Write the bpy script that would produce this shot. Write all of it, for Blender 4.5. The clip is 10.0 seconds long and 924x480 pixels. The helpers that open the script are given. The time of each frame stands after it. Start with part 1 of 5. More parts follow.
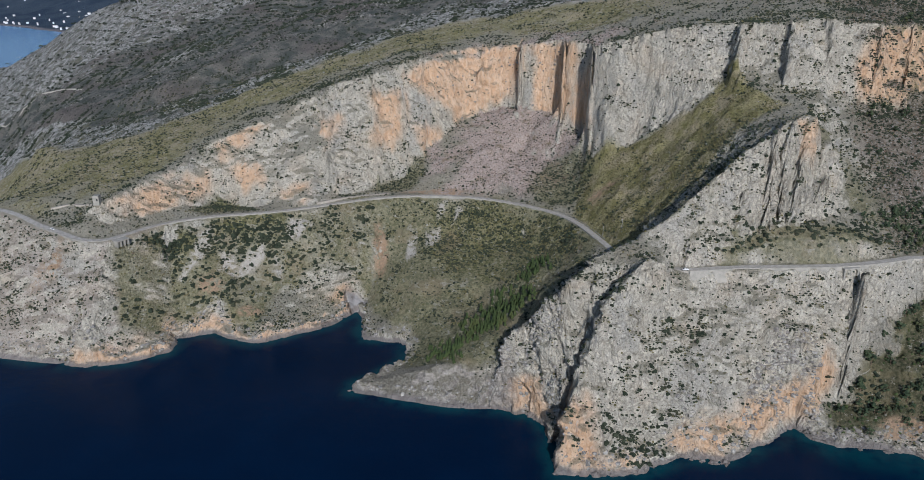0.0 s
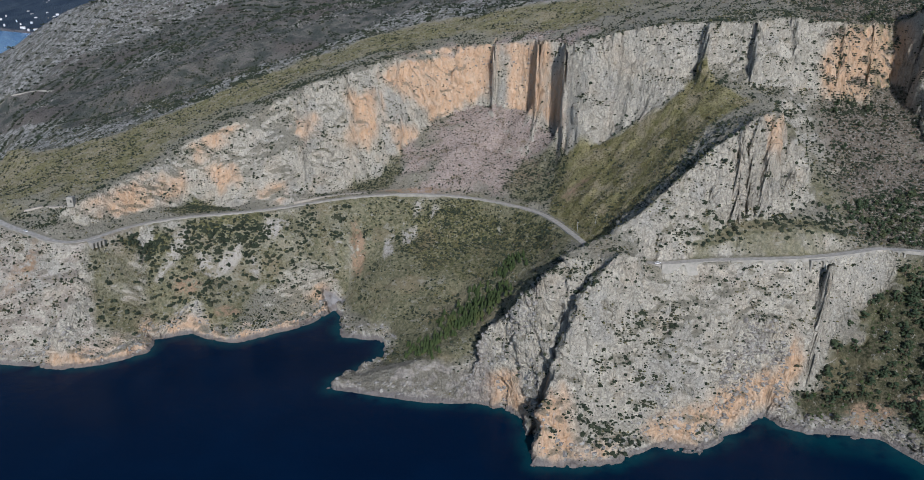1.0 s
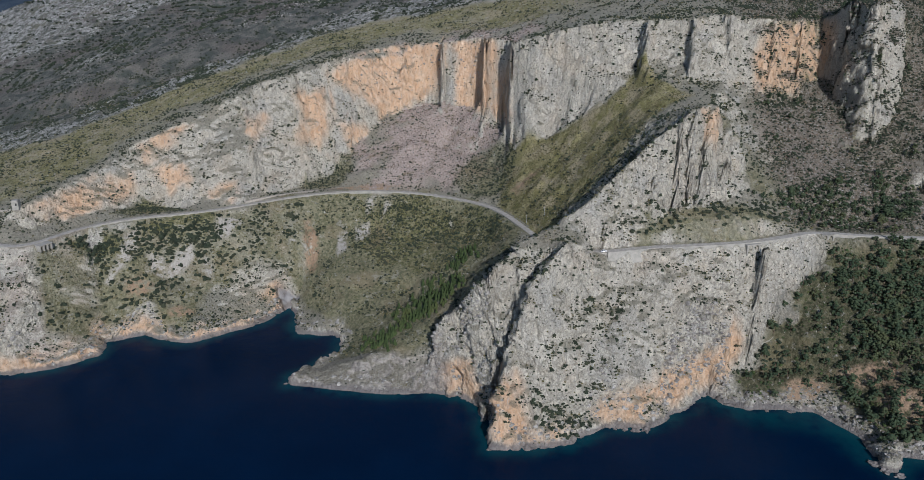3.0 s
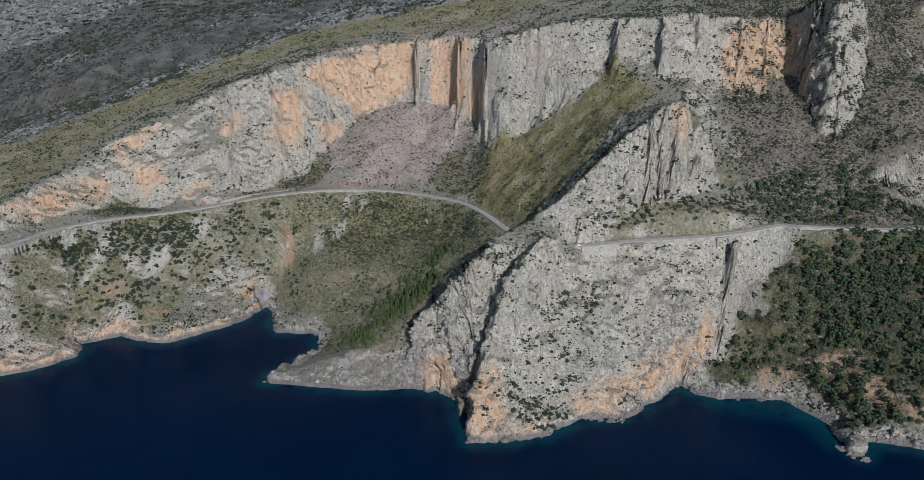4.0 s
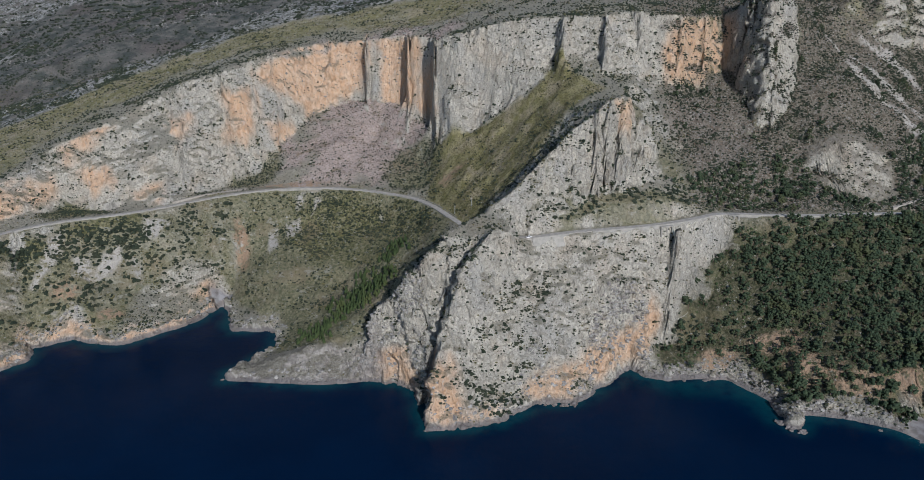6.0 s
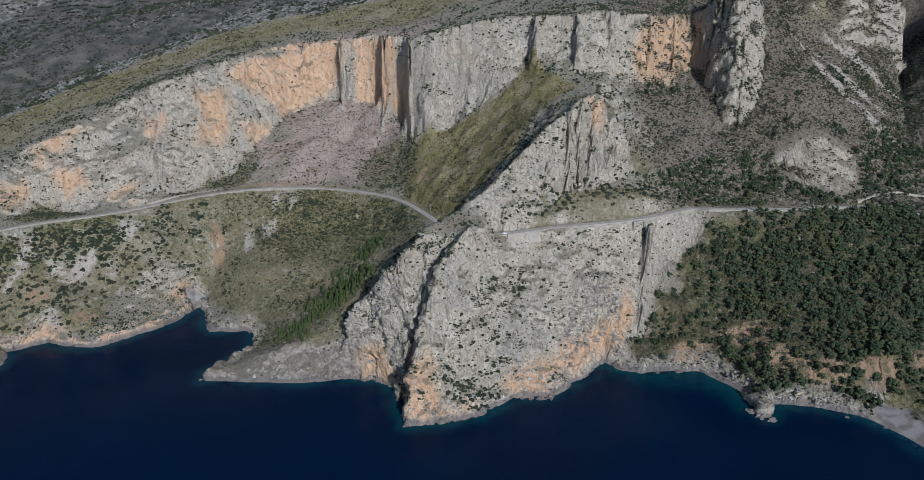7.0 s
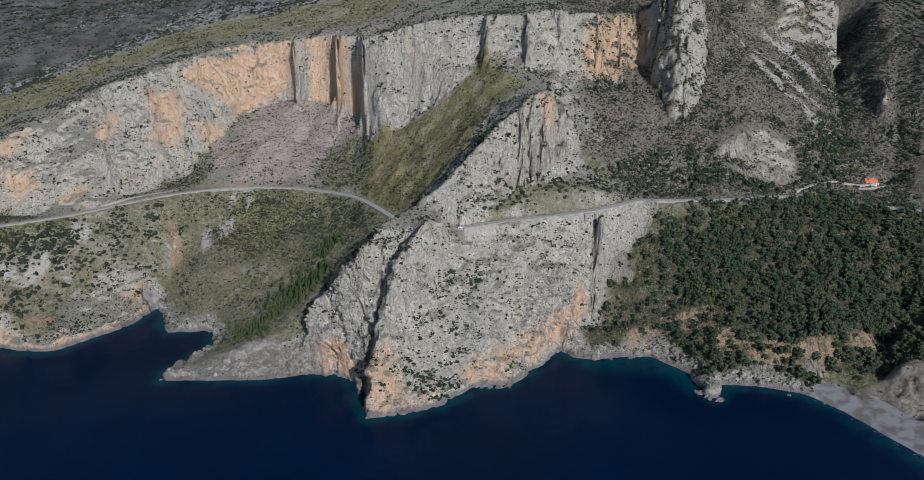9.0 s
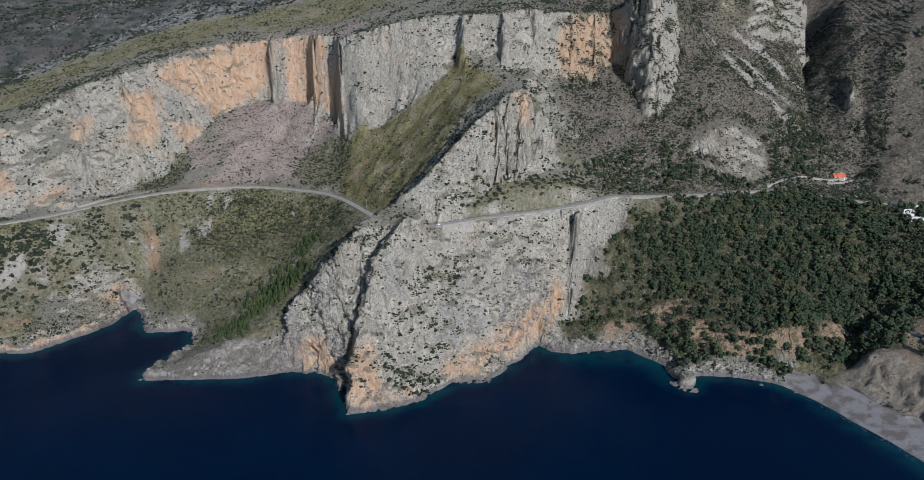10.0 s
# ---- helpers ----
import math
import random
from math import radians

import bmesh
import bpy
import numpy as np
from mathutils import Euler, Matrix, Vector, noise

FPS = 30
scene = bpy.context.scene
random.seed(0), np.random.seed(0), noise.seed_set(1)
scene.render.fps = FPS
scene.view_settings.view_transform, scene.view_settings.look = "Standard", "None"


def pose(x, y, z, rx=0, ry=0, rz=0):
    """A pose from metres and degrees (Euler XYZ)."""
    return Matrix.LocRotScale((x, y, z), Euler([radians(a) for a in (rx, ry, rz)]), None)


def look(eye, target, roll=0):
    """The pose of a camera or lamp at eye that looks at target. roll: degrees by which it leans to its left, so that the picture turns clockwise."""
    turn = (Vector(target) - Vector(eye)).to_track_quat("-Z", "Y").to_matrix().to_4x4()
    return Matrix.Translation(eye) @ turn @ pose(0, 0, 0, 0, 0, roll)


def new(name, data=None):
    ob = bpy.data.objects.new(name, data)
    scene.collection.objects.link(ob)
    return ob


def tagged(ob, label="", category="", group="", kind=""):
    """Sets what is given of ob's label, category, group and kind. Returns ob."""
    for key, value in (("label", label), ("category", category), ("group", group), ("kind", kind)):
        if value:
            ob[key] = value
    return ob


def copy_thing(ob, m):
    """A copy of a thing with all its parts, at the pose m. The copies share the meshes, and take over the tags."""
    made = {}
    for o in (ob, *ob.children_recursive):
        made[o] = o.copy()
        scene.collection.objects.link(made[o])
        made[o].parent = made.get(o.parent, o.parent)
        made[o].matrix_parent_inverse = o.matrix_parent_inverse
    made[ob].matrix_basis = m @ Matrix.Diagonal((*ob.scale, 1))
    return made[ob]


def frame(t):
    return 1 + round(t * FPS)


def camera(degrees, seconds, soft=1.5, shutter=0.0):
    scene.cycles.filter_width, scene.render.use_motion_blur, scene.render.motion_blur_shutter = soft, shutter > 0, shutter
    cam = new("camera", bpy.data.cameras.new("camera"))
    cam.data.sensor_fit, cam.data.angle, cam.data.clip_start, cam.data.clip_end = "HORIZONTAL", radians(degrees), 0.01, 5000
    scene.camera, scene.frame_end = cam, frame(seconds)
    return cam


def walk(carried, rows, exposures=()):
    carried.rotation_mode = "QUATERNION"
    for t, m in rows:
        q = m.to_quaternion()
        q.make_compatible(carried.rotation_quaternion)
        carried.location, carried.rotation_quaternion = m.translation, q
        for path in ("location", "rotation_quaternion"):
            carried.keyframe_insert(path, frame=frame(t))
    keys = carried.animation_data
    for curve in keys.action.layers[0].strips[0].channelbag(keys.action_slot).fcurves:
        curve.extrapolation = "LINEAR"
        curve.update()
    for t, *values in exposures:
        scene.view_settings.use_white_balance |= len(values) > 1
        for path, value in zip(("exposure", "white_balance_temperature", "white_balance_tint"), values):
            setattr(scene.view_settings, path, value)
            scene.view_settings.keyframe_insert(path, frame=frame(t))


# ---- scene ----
cam = camera(63.34, 10.0, soft=0.9)
# seconds, eye x, y, z, pitch and heading in degrees: a drone drawing straight back while it pans
PATH = [
    (0, -2.17, 34.56, 299.27, -20.199, -9.712),
    (0.5, -1.63, 31.07, 299.24, -20.183, -8.792),
    (1, -1.17, 27.60, 299.23, -20.184, -7.796),
    (1.5, -0.79, 24.13, 299.26, -20.188, -6.835),
    (2, -0.49, 20.68, 299.31, -20.196, -5.792),
    (2.5, -0.26, 17.22, 299.38, -20.203, -4.840),
    (4, 0.06, 6.88, 299.71, -20.285, -1.919),
    (4.5, 0.06, 3.44, 299.84, -20.300, -0.988),
    (5, 0.00, 0.00, 299.98, -20.317, 0.000),
    (5.5, -0.10, -3.44, 300.13, -20.331, 0.922),
    (7, -0.65, -13.78, 300.56, -20.353, 3.839),
    (7.5, -0.89, -17.24, 300.69, -20.348, 4.730),
    (8, -1.17, -20.70, 300.81, -20.357, 5.584),
    (8.5, -1.46, -24.17, 300.91, -20.358, 6.411),
    (9, -1.77, -27.65, 301.00, -20.353, 7.327),
    (9.5, -2.10, -31.13, 301.06, -20.364, 8.171),
    (10, -2.43, -34.63, 301.10, -20.367, 9.072),
]
walk(cam, [(t, pose(x, y, z, 90 + pitch, 0, -heading)) for t, x, y, z, pitch, heading in PATH],
     exposures=[(0.0, -0.06, 6100.0, 12.0), (10.0, -0.13, 6050.0, 12.0)])

# ---------------------------------------------------------------- light
SUN_TO = Vector((0.25, -0.84, 0.475)).normalized()      # towards the winter sun
world = bpy.data.worlds.new("sky")
scene.world = world
world.use_nodes = True
wn, wl = world.node_tree.nodes, world.node_tree.links
sky = wn.new("ShaderNodeTexSky")
sky.sky_type = "NISHITA"
sky.sun_disc = False
sky.sun_elevation = math.asin(SUN_TO.z)
sky.sun_rotation = math.atan2(SUN_TO.x, SUN_TO.y)
sky.dust_density, sky.ozone_density = 0.3, 2.0
wn["Background"].inputs[1].default_value = 0.11
wl.new(sky.outputs[0], wn["Background"].inputs[0])
sun = new("sun", bpy.data.lights.new("sun", "SUN"))
sun.data.energy, sun.data.angle, sun.data.color = 4.5, radians(0.5), (1.0, 0.975, 0.94)
sun.matrix_world = look(SUN_TO * 800, (0, 0, 0))

# ---------------------------------------------------------------- noise
def hashed(ix, iy, iz, seed):
    h = (ix.astype(np.int64) * 374761393 + iy.astype(np.int64) * 668265263 + iz.astype(np.int64) * 2147483647 // 7 + seed * 144269504) & 0xFFFFFFFF
    h = ((h ^ (h >> 13)) * 1274126177) & 0xFFFFFFFF
    h = ((h ^ (h >> 16)) * 2246822519) & 0xFFFFFFFF
    return ((h ^ (h >> 15)) & 0xFFFF) / 65535.0


def vnoise(x, y, z=None, seed=0):
    """Value noise, 0 to 1."""
    z = np.zeros_like(x) if z is None else z
    fx, fy, fz = np.floor(x), np.floor(y), np.floor(z)
    u, v, w = x - fx, y - fy, z - fz
    u, v, w = (a * a * (3 - 2 * a) for a in (u, v, w))
    total = 0
    for i in (0, 1):
        for j in (0, 1):
            for k in (0, 1):
                weight = (u if i else 1 - u) * (v if j else 1 - v) * (w if k else 1 - w)
                total = total + weight * hashed(fx + i, fy + j, fz + k, seed)
    return total


def fbm(x, y, z=None, octaves=4, seed=0):
    """Centred fractal noise, about -1 to 1."""
    total, amp, norm, s = 0, 1.0, 0, 1.0
    for o in range(octaves):
        total = total + amp * (2 * vnoise(x * s, y * s, None if z is None else z * s, seed + o) - 1)
        norm += amp
        amp, s = amp * 0.5, s * 2.03
    return total / norm * 1.6


def ridged(x, y, z=None, octaves=4, seed=0):
    """Sharp-crested noise, 0 to 1."""
    total, amp, norm, s = 0, 1.0, 0, 1.0
    for o in range(octaves):
        total = total + amp * (1 - np.abs(2 * vnoise(x * s, y * s, None if z is None else z * s, seed + o) - 1))
        norm += amp
        amp, s = amp * 0.5, s * 2.1
    return total / norm


def ease(a, b, v):
    t = np.clip((v - a) / (b - a), 0, 1)
    return t * t * (3 - 2 * t)

# ---------------------------------------------------------------- plan of the coast, in metres
SHORE_WEST = [(-520, 512), (-463, 501), (-430, 500), (-396, 499), (-363, 506), (-343, 520), (-331, 533), (-338, 555), (-309, 573), (-296, 563),
              (-267, 558), (-233, 586), (-215, 602), (-208, 622), (-203, 634), (-193, 620), (-190, 602), (-180, 581), (-148, 582), (-138, 563)]
SHORE_HEAD = [(-136, 551), (-150, 530), (-167, 508), (-164, 499), (-145, 496), (-91, 491), (-48, 495), (-22, 485), (-17, 466), (-12, 442),
              (-9, 429), (16, 430), (43, 437), (59, 450), (68, 460), (87, 459), (101, 461), (114, 471), (117, 480), (130, 488), (143, 504), (150, 507)]
SHORE_EAST = [(157, 493), (174, 488), (200, 490), (221, 487), (229, 473), (240, 458), (236, 428), (245, 421), (258, 439), (287, 432),
              (309, 420), (319, 408), (331, 383), (340, 356), (348, 334), (354, 312), (362, 250), (420, 100), (700, -100), (4200, -400)]
SHORE_FAR = [(4200, 6000), (-5200, 6000), (-5200, 4700), (-4200, 4050), (-2872, 3395), (-2518, 3188), (-2196, 2903), (-1850, 2750), (-1550, 2550),
             (-1850, 2250), (-1900, 2050), (-1620, 1720), (-1400, 1480), (-1200, 1320), (-1045, 1235), (-985, 1120), (-880, 960), (-790, 800), (-660, 640), (-570, 560)]
SHORE = np.array(SHORE_WEST + SHORE_HEAD + SHORE_EAST + SHORE_FAR, float)

# the road, with heights
ROAD_WEST = [(-570, 606, 92), (-525, 602, 91), (-493, 590, 90), (-469, 577, 88), (-440, 566, 87), (-412, 553, 86), (-393, 553, 86), (-383, 565, 86), (-374, 590, 86), (-357, 612, 86),
             (-330, 631, 86), (-293, 645, 86), (-261, 664, 86), (-230, 689, 86), (-198, 708, 87), (-146, 716, 90), (-90, 712, 90), (-36, 687, 90),
             (-8, 656, 91), (15, 602, 92), (26, 572, 93)]
ROAD_EAST = [(60, 520, 107), (67, 514, 108), (98, 523, 109), (129, 529, 109), (172, 538, 109), (207, 553, 109), (228, 568, 108), (277, 566, 106),
             (315, 565, 106), (353, 571, 105), (378, 580, 102), (391, 594, 98), (417, 583, 98), (440, 562, 97), (470, 549, 95), (516, 542, 92), (560, 536, 90)]
# lines along which the land bends: (x, y, height)
LINES = {
    "gully": [(-20, 475, 1), (-15, 479, 26), (-9, 481, 52), (-1, 483, 76), (8, 486, 94), (22, 491, 108)],
    "gully_edge": [(-9, 432, 8), (-8, 439, 20), (-3, 449, 45), (2, 457, 65), (10, 463, 88), (15, 471, 99), (25, 478, 113)],
    "left_foot": [(-64, 502, 14), (-58, 509, 24), (-44, 513, 36), (-25, 502, 58), (-7, 509, 78), (9, 521, 92), (24, 536, 101)],
    "wall_foot": [(70, 505.5, 98), (84, 510, 98), (97, 516, 98)],
    "house_flat": [(452, 598, 100), (476, 606, 100), (492, 610, 101)],
    "left_crest": [(-56, 499, 30), (-50, 503, 57), (-35, 502, 72), (-13, 490, 101), (7, 501, 117), (22, 512, 122), (36, 520, 128)],
    "face_low": [(-2, 437, 20), (16, 441, 20), (50, 455, 17), (82, 466, 18), (110, 483, 20), (130, 497, 26), (155, 508, 22), (177, 519, 14), (205, 510, 14)],
    "face_mid": [(12, 455, 50), (30, 457, 47), (54, 463, 46), (82, 474, 42), (112, 488, 46), (150, 508, 48), (185, 527, 46), (215, 535, 45)],
    "face_high": [(20, 468, 90), (39, 476, 84), (60, 487, 80), (83, 497, 76), (124, 499, 77), (150, 513, 72), (167, 522, 68), (203, 537, 70), (236, 562, 76)],
    "shoulder": [(22, 476, 108), (38, 482, 129), (52, 496, 118)],
    "ridge": [(7, 501, 117), (36, 520, 128), (58, 528, 143), (85, 546, 166), (107, 553, 183), (128, 563, 199), (146, 580, 201), (160, 612, 193), (168, 645, 198), (172, 668, 207)],
    "spire_foot": [(52, 514, 122), (66, 523, 128), (80, 528, 131), (104, 536, 121), (125, 550, 128), (139, 557, 129), (164, 565, 131), (184, 584, 136), (190, 625, 158)],
    "pillar": [(160, 578, 168), (168, 584, 177), (176, 594, 170)],
    "bench": [(80, 529, 119), (104, 533, 118), (140, 543, 124), (175, 550, 126), (205, 563, 118), (225, 580, 113)],
    "grass_low": [(24, 562, 100), (40, 573, 112), (70, 588, 139), (100, 604, 175), (120, 622, 197)],
    "grass_mid": [(-20, 740, 112), (8, 650, 104), (23, 646, 122), (40, 672, 131), (62, 676, 152), (85, 662, 172), (108, 640, 196)],
    "scree_mid": [(-150, 745, 100), (-130, 760, 108), (-101, 775, 122), (-68, 790, 115), (-40, 765, 115), (-25, 740, 112)],
    "slope_high": [(-254, 640, 67), (-205, 672, 62), (-141, 690, 62), (-103, 674, 57), (-60, 680, 63), (-24, 635, 71), (0, 590, 82)],
    "wash": [(-192, 684, 60), (-189, 665, 32), (-200, 640, 4)],
    "slope_low": [(-170, 640, 35), (-129, 621, 35), (-84, 598, 30), (-60, 577, 42), (-41, 565, 58), (-16, 538, 84), (6, 530, 100)],
    "spit": [(-158, 503, 4), (-135, 515, 8), (-108, 508, 20), (-75, 520, 28), (-55, 530, 42)],
    "cove_side": [(-190, 618, 4), (-165, 592, 10), (-152, 575, 7), (-128, 560, 12)],
    "west_spur": [(-392, 500, 22), (-384, 512, 40), (-384, 534, 60), (-386, 549, 82)],
    "spur_foot": [(-378, 548, 62), (-376, 534, 42), (-374, 516, 22)],
    "west_dip": [(-340, 562, 8), (-345, 575, 26), (-352, 592, 52), (-360, 605, 72)],
    "west_mid": [(-337, 611, 68), (-303, 607, 40), (-262, 603, 24), (-220, 635, 28), (-198, 655, 24)],
    "west_low": [(-314, 582, 31), (-290, 580, 18), (-262, 575, 14)],
    "foot_west": [(-404, 566, 92), (-384, 600, 90), (-359, 640, 89), (-335, 668, 84), (-314, 680, 79), (-290, 672, 92), (-262, 672, 94), (-235, 708, 90), (-210, 735, 88), (-189, 762, 90), (-174, 770, 104)],
    "foot_mid": [(-174, 770, 104), (-142, 830, 134), (-101, 862, 147), (-80, 850, 148), (-76, 834, 150), (-50, 830, 150), (-33, 822, 150), (-29, 786, 146), (-6, 772, 140), (-1, 726, 133), (2, 712, 133),
                 (20, 702, 141), (36, 713, 147), (60, 696, 166), (82, 678, 186), (90, 668, 191), (98, 678, 205), (105, 688, 217), (113, 688, 221), (119, 672, 214), (125, 646, 207), (150, 657, 206), (172, 669, 206)],
    "foot_east": [(172, 669, 206), (211, 692, 191), (245, 716, 192), (283, 730, 196), (286, 700, 182), (290, 655, 155), (303, 652, 153), (320, 664, 168), (336, 692, 195), (350, 740, 225)],
    "crest_west": [(-420, 575, 104), (-409, 584, 112), (-385, 640, 122), (-372, 680, 130), (-334, 704, 151), (-295, 740, 167), (-249, 760, 189), (-208, 800, 197), (-185, 830, 204)],
    "crest_mid": [(-185, 830, 204), (-160, 860, 208), (-125, 886, 213), (-81, 872, 214), (-77, 854, 216), (-50, 849, 221), (-34, 840, 225), (-30, 804, 229), (-6, 790, 230), (-1, 746, 233), (23, 727, 237),
                  (61, 716, 246), (86, 704, 251), (108, 708, 256), (126, 694, 258), (143, 692, 260), (190, 706, 258)],
    "crest_east": [(190, 706, 258), (214, 712, 254), (245, 734, 251), (282, 748, 250), (290, 716, 268), (296, 690, 262), (303, 684, 272), (312, 690, 264), (322, 704, 276), (334, 716, 262), (350, 760, 272)],
    "under_crest": [(-350, 672, 118), (-300, 704, 128), (-278, 690, 130), (-250, 716, 140)],
    "hill": [(-640, 800, 96), (-524, 720, 107), (-480, 700, 112), (-430, 690, 122)],
    "hill_crest": [(-640, 880, 108), (-560, 890, 122), (-486, 911, 142), (-398, 925, 172), (-330, 965, 195), (-270, 1000, 215), (-197, 1060, 237), (-90, 1050, 252), (60, 960, 272),
                   (160, 880, 292), (260, 880, 300), (420, 960, 330)],
    "behind_crest": [(-640, 930, 104), (-520, 945, 132), (-420, 965, 160), (-340, 1010, 184), (-260, 1060, 208)],
    "far_slope": [(-800, 1000, 96), (-646, 960, 118), (-540, 985, 158), (-450, 1020, 186), (-400, 1080, 206), (-300, 1130, 234), (-150, 1240, 270), (100, 1240, 320)],
    "far_mid": [(-985, 1150, 40), (-930, 1160, 84), (-860, 1150, 90), (-790, 1160, 112), (-674, 1200, 166), (-581, 1258, 206), (-400, 1400, 262), (0, 1600, 380)],
    "far_ridge": [(-1780, 2060, 3), (-1600, 1880, 22), (-1451, 1700, 42), (-1340, 1690, 99), (-1271, 1680, 127), (-1185, 1660, 168), (-1106, 1630, 188), (-1042, 1600, 208), (-940, 1580, 240), (-700, 1560, 290), (-300, 1700, 420)],
    "far_valley": [(-1330, 1480, 14), (-1180, 1360, 30), (-1100, 1350, 46), (-1000, 1330, 82), (-900, 1330, 128), (-800, 1330, 160), (-700, 1340, 196)],
    "lee": [(44, 533, 129), (62, 546, 143), (90, 563, 163), (112, 571, 182), (130, 583, 196)],
    "prow": [(294, 662, 176), (299, 670, 218), (303, 684, 272)],
    "right_slope": [(210, 618, 141), (257, 640, 146), (278, 656, 148)],
    "right_upper": [(215, 640, 160), (230, 690, 180), (257, 715, 180)],
    "right_low": [(235, 590, 112), (277, 590, 112), (325, 622, 125), (357, 607, 114)],
    "grey_crag_foot": [(334, 608, 116), (352, 604, 111), (372, 601, 106), (394, 608, 105), (404, 620, 112)],
    "grey_crag_top": [(326, 622, 137), (348, 626, 148), (370, 628, 152), (390, 630, 140), (402, 634, 130)],
    "gully_slope": [(350, 680, 190), (400, 700, 190), (437, 745, 203)],
    "crag_two_foot": [(420, 770, 222), (450, 775, 226), (478, 782, 212), (500, 790, 214), (545, 802, 200)],
    "crag_two_top": [(405, 784, 250), (432, 794, 268), (452, 792, 254), (470, 798, 276), (492, 806, 262), (520, 812, 272), (548, 818, 252)],
    "ravine": [(600, 900, 205), (560, 835, 186), (505, 725, 160), (470, 650, 128), (458, 606, 104)],
    "right_bank": [(498, 640, 130), (522, 652, 146), (532, 664, 158), (538, 678, 166), (548, 696, 182), (566, 735, 208), (604, 830, 262)],
    "bank_scarp_foot": [(516, 672, 152), (520, 684, 160), (526, 698, 170)],
    "bank_scarp_top": [(522, 672, 176), (526, 684, 184), (533, 700, 190)],
    "low_scarp_foot": [(522, 640, 134), (526, 650, 142)],
    "low_scarp_top": [(527, 640, 146), (531, 650, 154)],
    "right_bank_back": [(556, 664, 178), (578, 694, 202), (604, 708, 230), (648, 740, 262)],
    "right_bank_low": [(498, 588, 104), (520, 590, 122), (600, 600, 160), (700, 640, 210)],
    "forest_mid": [(215, 520, 45), (240, 528, 50), (297, 510, 52), (340, 490, 52), (393, 529, 70), (440, 526, 80)],
    "forest_low": [(262, 470, 20), (298, 455, 32), (330, 440, 34), (351, 449, 42), (372, 450, 40)],
    "stream": [(352, 408, 4), (366, 412, 8), (380, 432, 16), (406, 454, 28), (430, 478, 44), (458, 508, 70), (484, 524, 86)],
    "beach_back": [(322, 434, 4), (345, 423, 3.6), (360, 402, 3.8), (373, 382, 3.8), (382, 352, 3.8), (397, 290, 3.8)],
    "clay_top": [(378, 405, 26), (392, 388, 28), (402, 352, 26), (416, 290, 24)],
    "valley_floor": [(392, 426, 40), (412, 402, 41), (436, 428, 43), (480, 440, 46), (540, 420, 50)],
    "far_plain": [(-4900, 5000, 60), (-3400, 4300, 30), (-2300, 3500, 16), (-1500, 2900, 20), (-700, 2700, 200)],
    "far_hills": [(-5100, 5300, 240), (-3300, 4900, 240), (-2000, 4300, 260), (-1000, 3600, 420)],
    "east_heights": [(700, 1000, 420), (900, 700, 330), (1200, 500, 260), (2500, 600, 300)],
}


def dense(points, step=1.0):
    """Points every step metres along a line."""
    p = np.array(points, float)
    out = []
    for a, b in zip(p[:-1], p[1:]):
        n = max(1, int(np.linalg.norm((b - a)[:2]) / step))
        out.append(a + (b - a) * np.linspace(0, 1, n, endpoint=False)[:, None])
    return np.vstack(out + [p[-1:]])


def rounded(points, passes=3):
    """The same line with its corners cut, for roads."""
    p = np.array(points, float)
    for _ in range(passes):
        p = np.vstack([p[:1], np.vstack([np.stack([0.75 * a + 0.25 * b, 0.25 * a + 0.75 * b]) for a, b in zip(p[:-1], p[1:])]), p[-1:]])
    return p


def coast_distance(x, y):
    """Metres from the shore, positive on land."""
    best = np.full(x.shape, 1e9)
    inside = np.zeros(x.shape, bool)
    for a, b in zip(SHORE, np.roll(SHORE, -1, 0)):
        d = b - a
        t = np.clip(((x - a[0]) * d[0] + (y - a[1]) * d[1]) / (d @ d), 0, 1)
        best = np.minimum(best, np.hypot(x - a[0] - t * d[0], y - a[1] - t * d[1]))
        if a[1] != b[1]:
            cross = (a[1] > y) != (b[1] > y)
            inside ^= cross & (x < (b[0] - a[0]) * (y - a[1]) / (b[1] - a[1]) + a[0])
    return np.where(inside, best, -best)


def settle(z, fixed):
    """Fill the height between fixed cells as a stretched sheet, coarse grid first."""
    if min(z.shape) > 12:
        h, w = (z.shape[0] + 1) // 2, (z.shape[1] + 1) // 2
        zs, fs = np.zeros((2 * h, 2 * w)), np.zeros((2 * h, 2 * w))
        zs[:z.shape[0], :z.shape[1]], fs[:z.shape[0], :z.shape[1]] = z * fixed, fixed
        count = fs.reshape(h, 2, w, 2).sum((1, 3))
        mean = zs.reshape(h, 2, w, 2).sum((1, 3)) / np.maximum(count, 1)
        coarse = settle(mean, count > 0)
        big = np.repeat(np.repeat(coarse, 2, 0), 2, 1)[:z.shape[0], :z.shape[1]]
    else:
        big = np.full(z.shape, z[fixed].mean() if fixed.any() else 0.0)
    z = np.where(fixed, z, big)
    for _ in range(50):
        p = np.pad(z, 1, mode="edge")
        z = np.where(fixed, z, (p[:-2, 1:-1] + p[2:, 1:-1] + p[1:-1, :-2] + p[1:-1, 2:]) / 4)
    return z


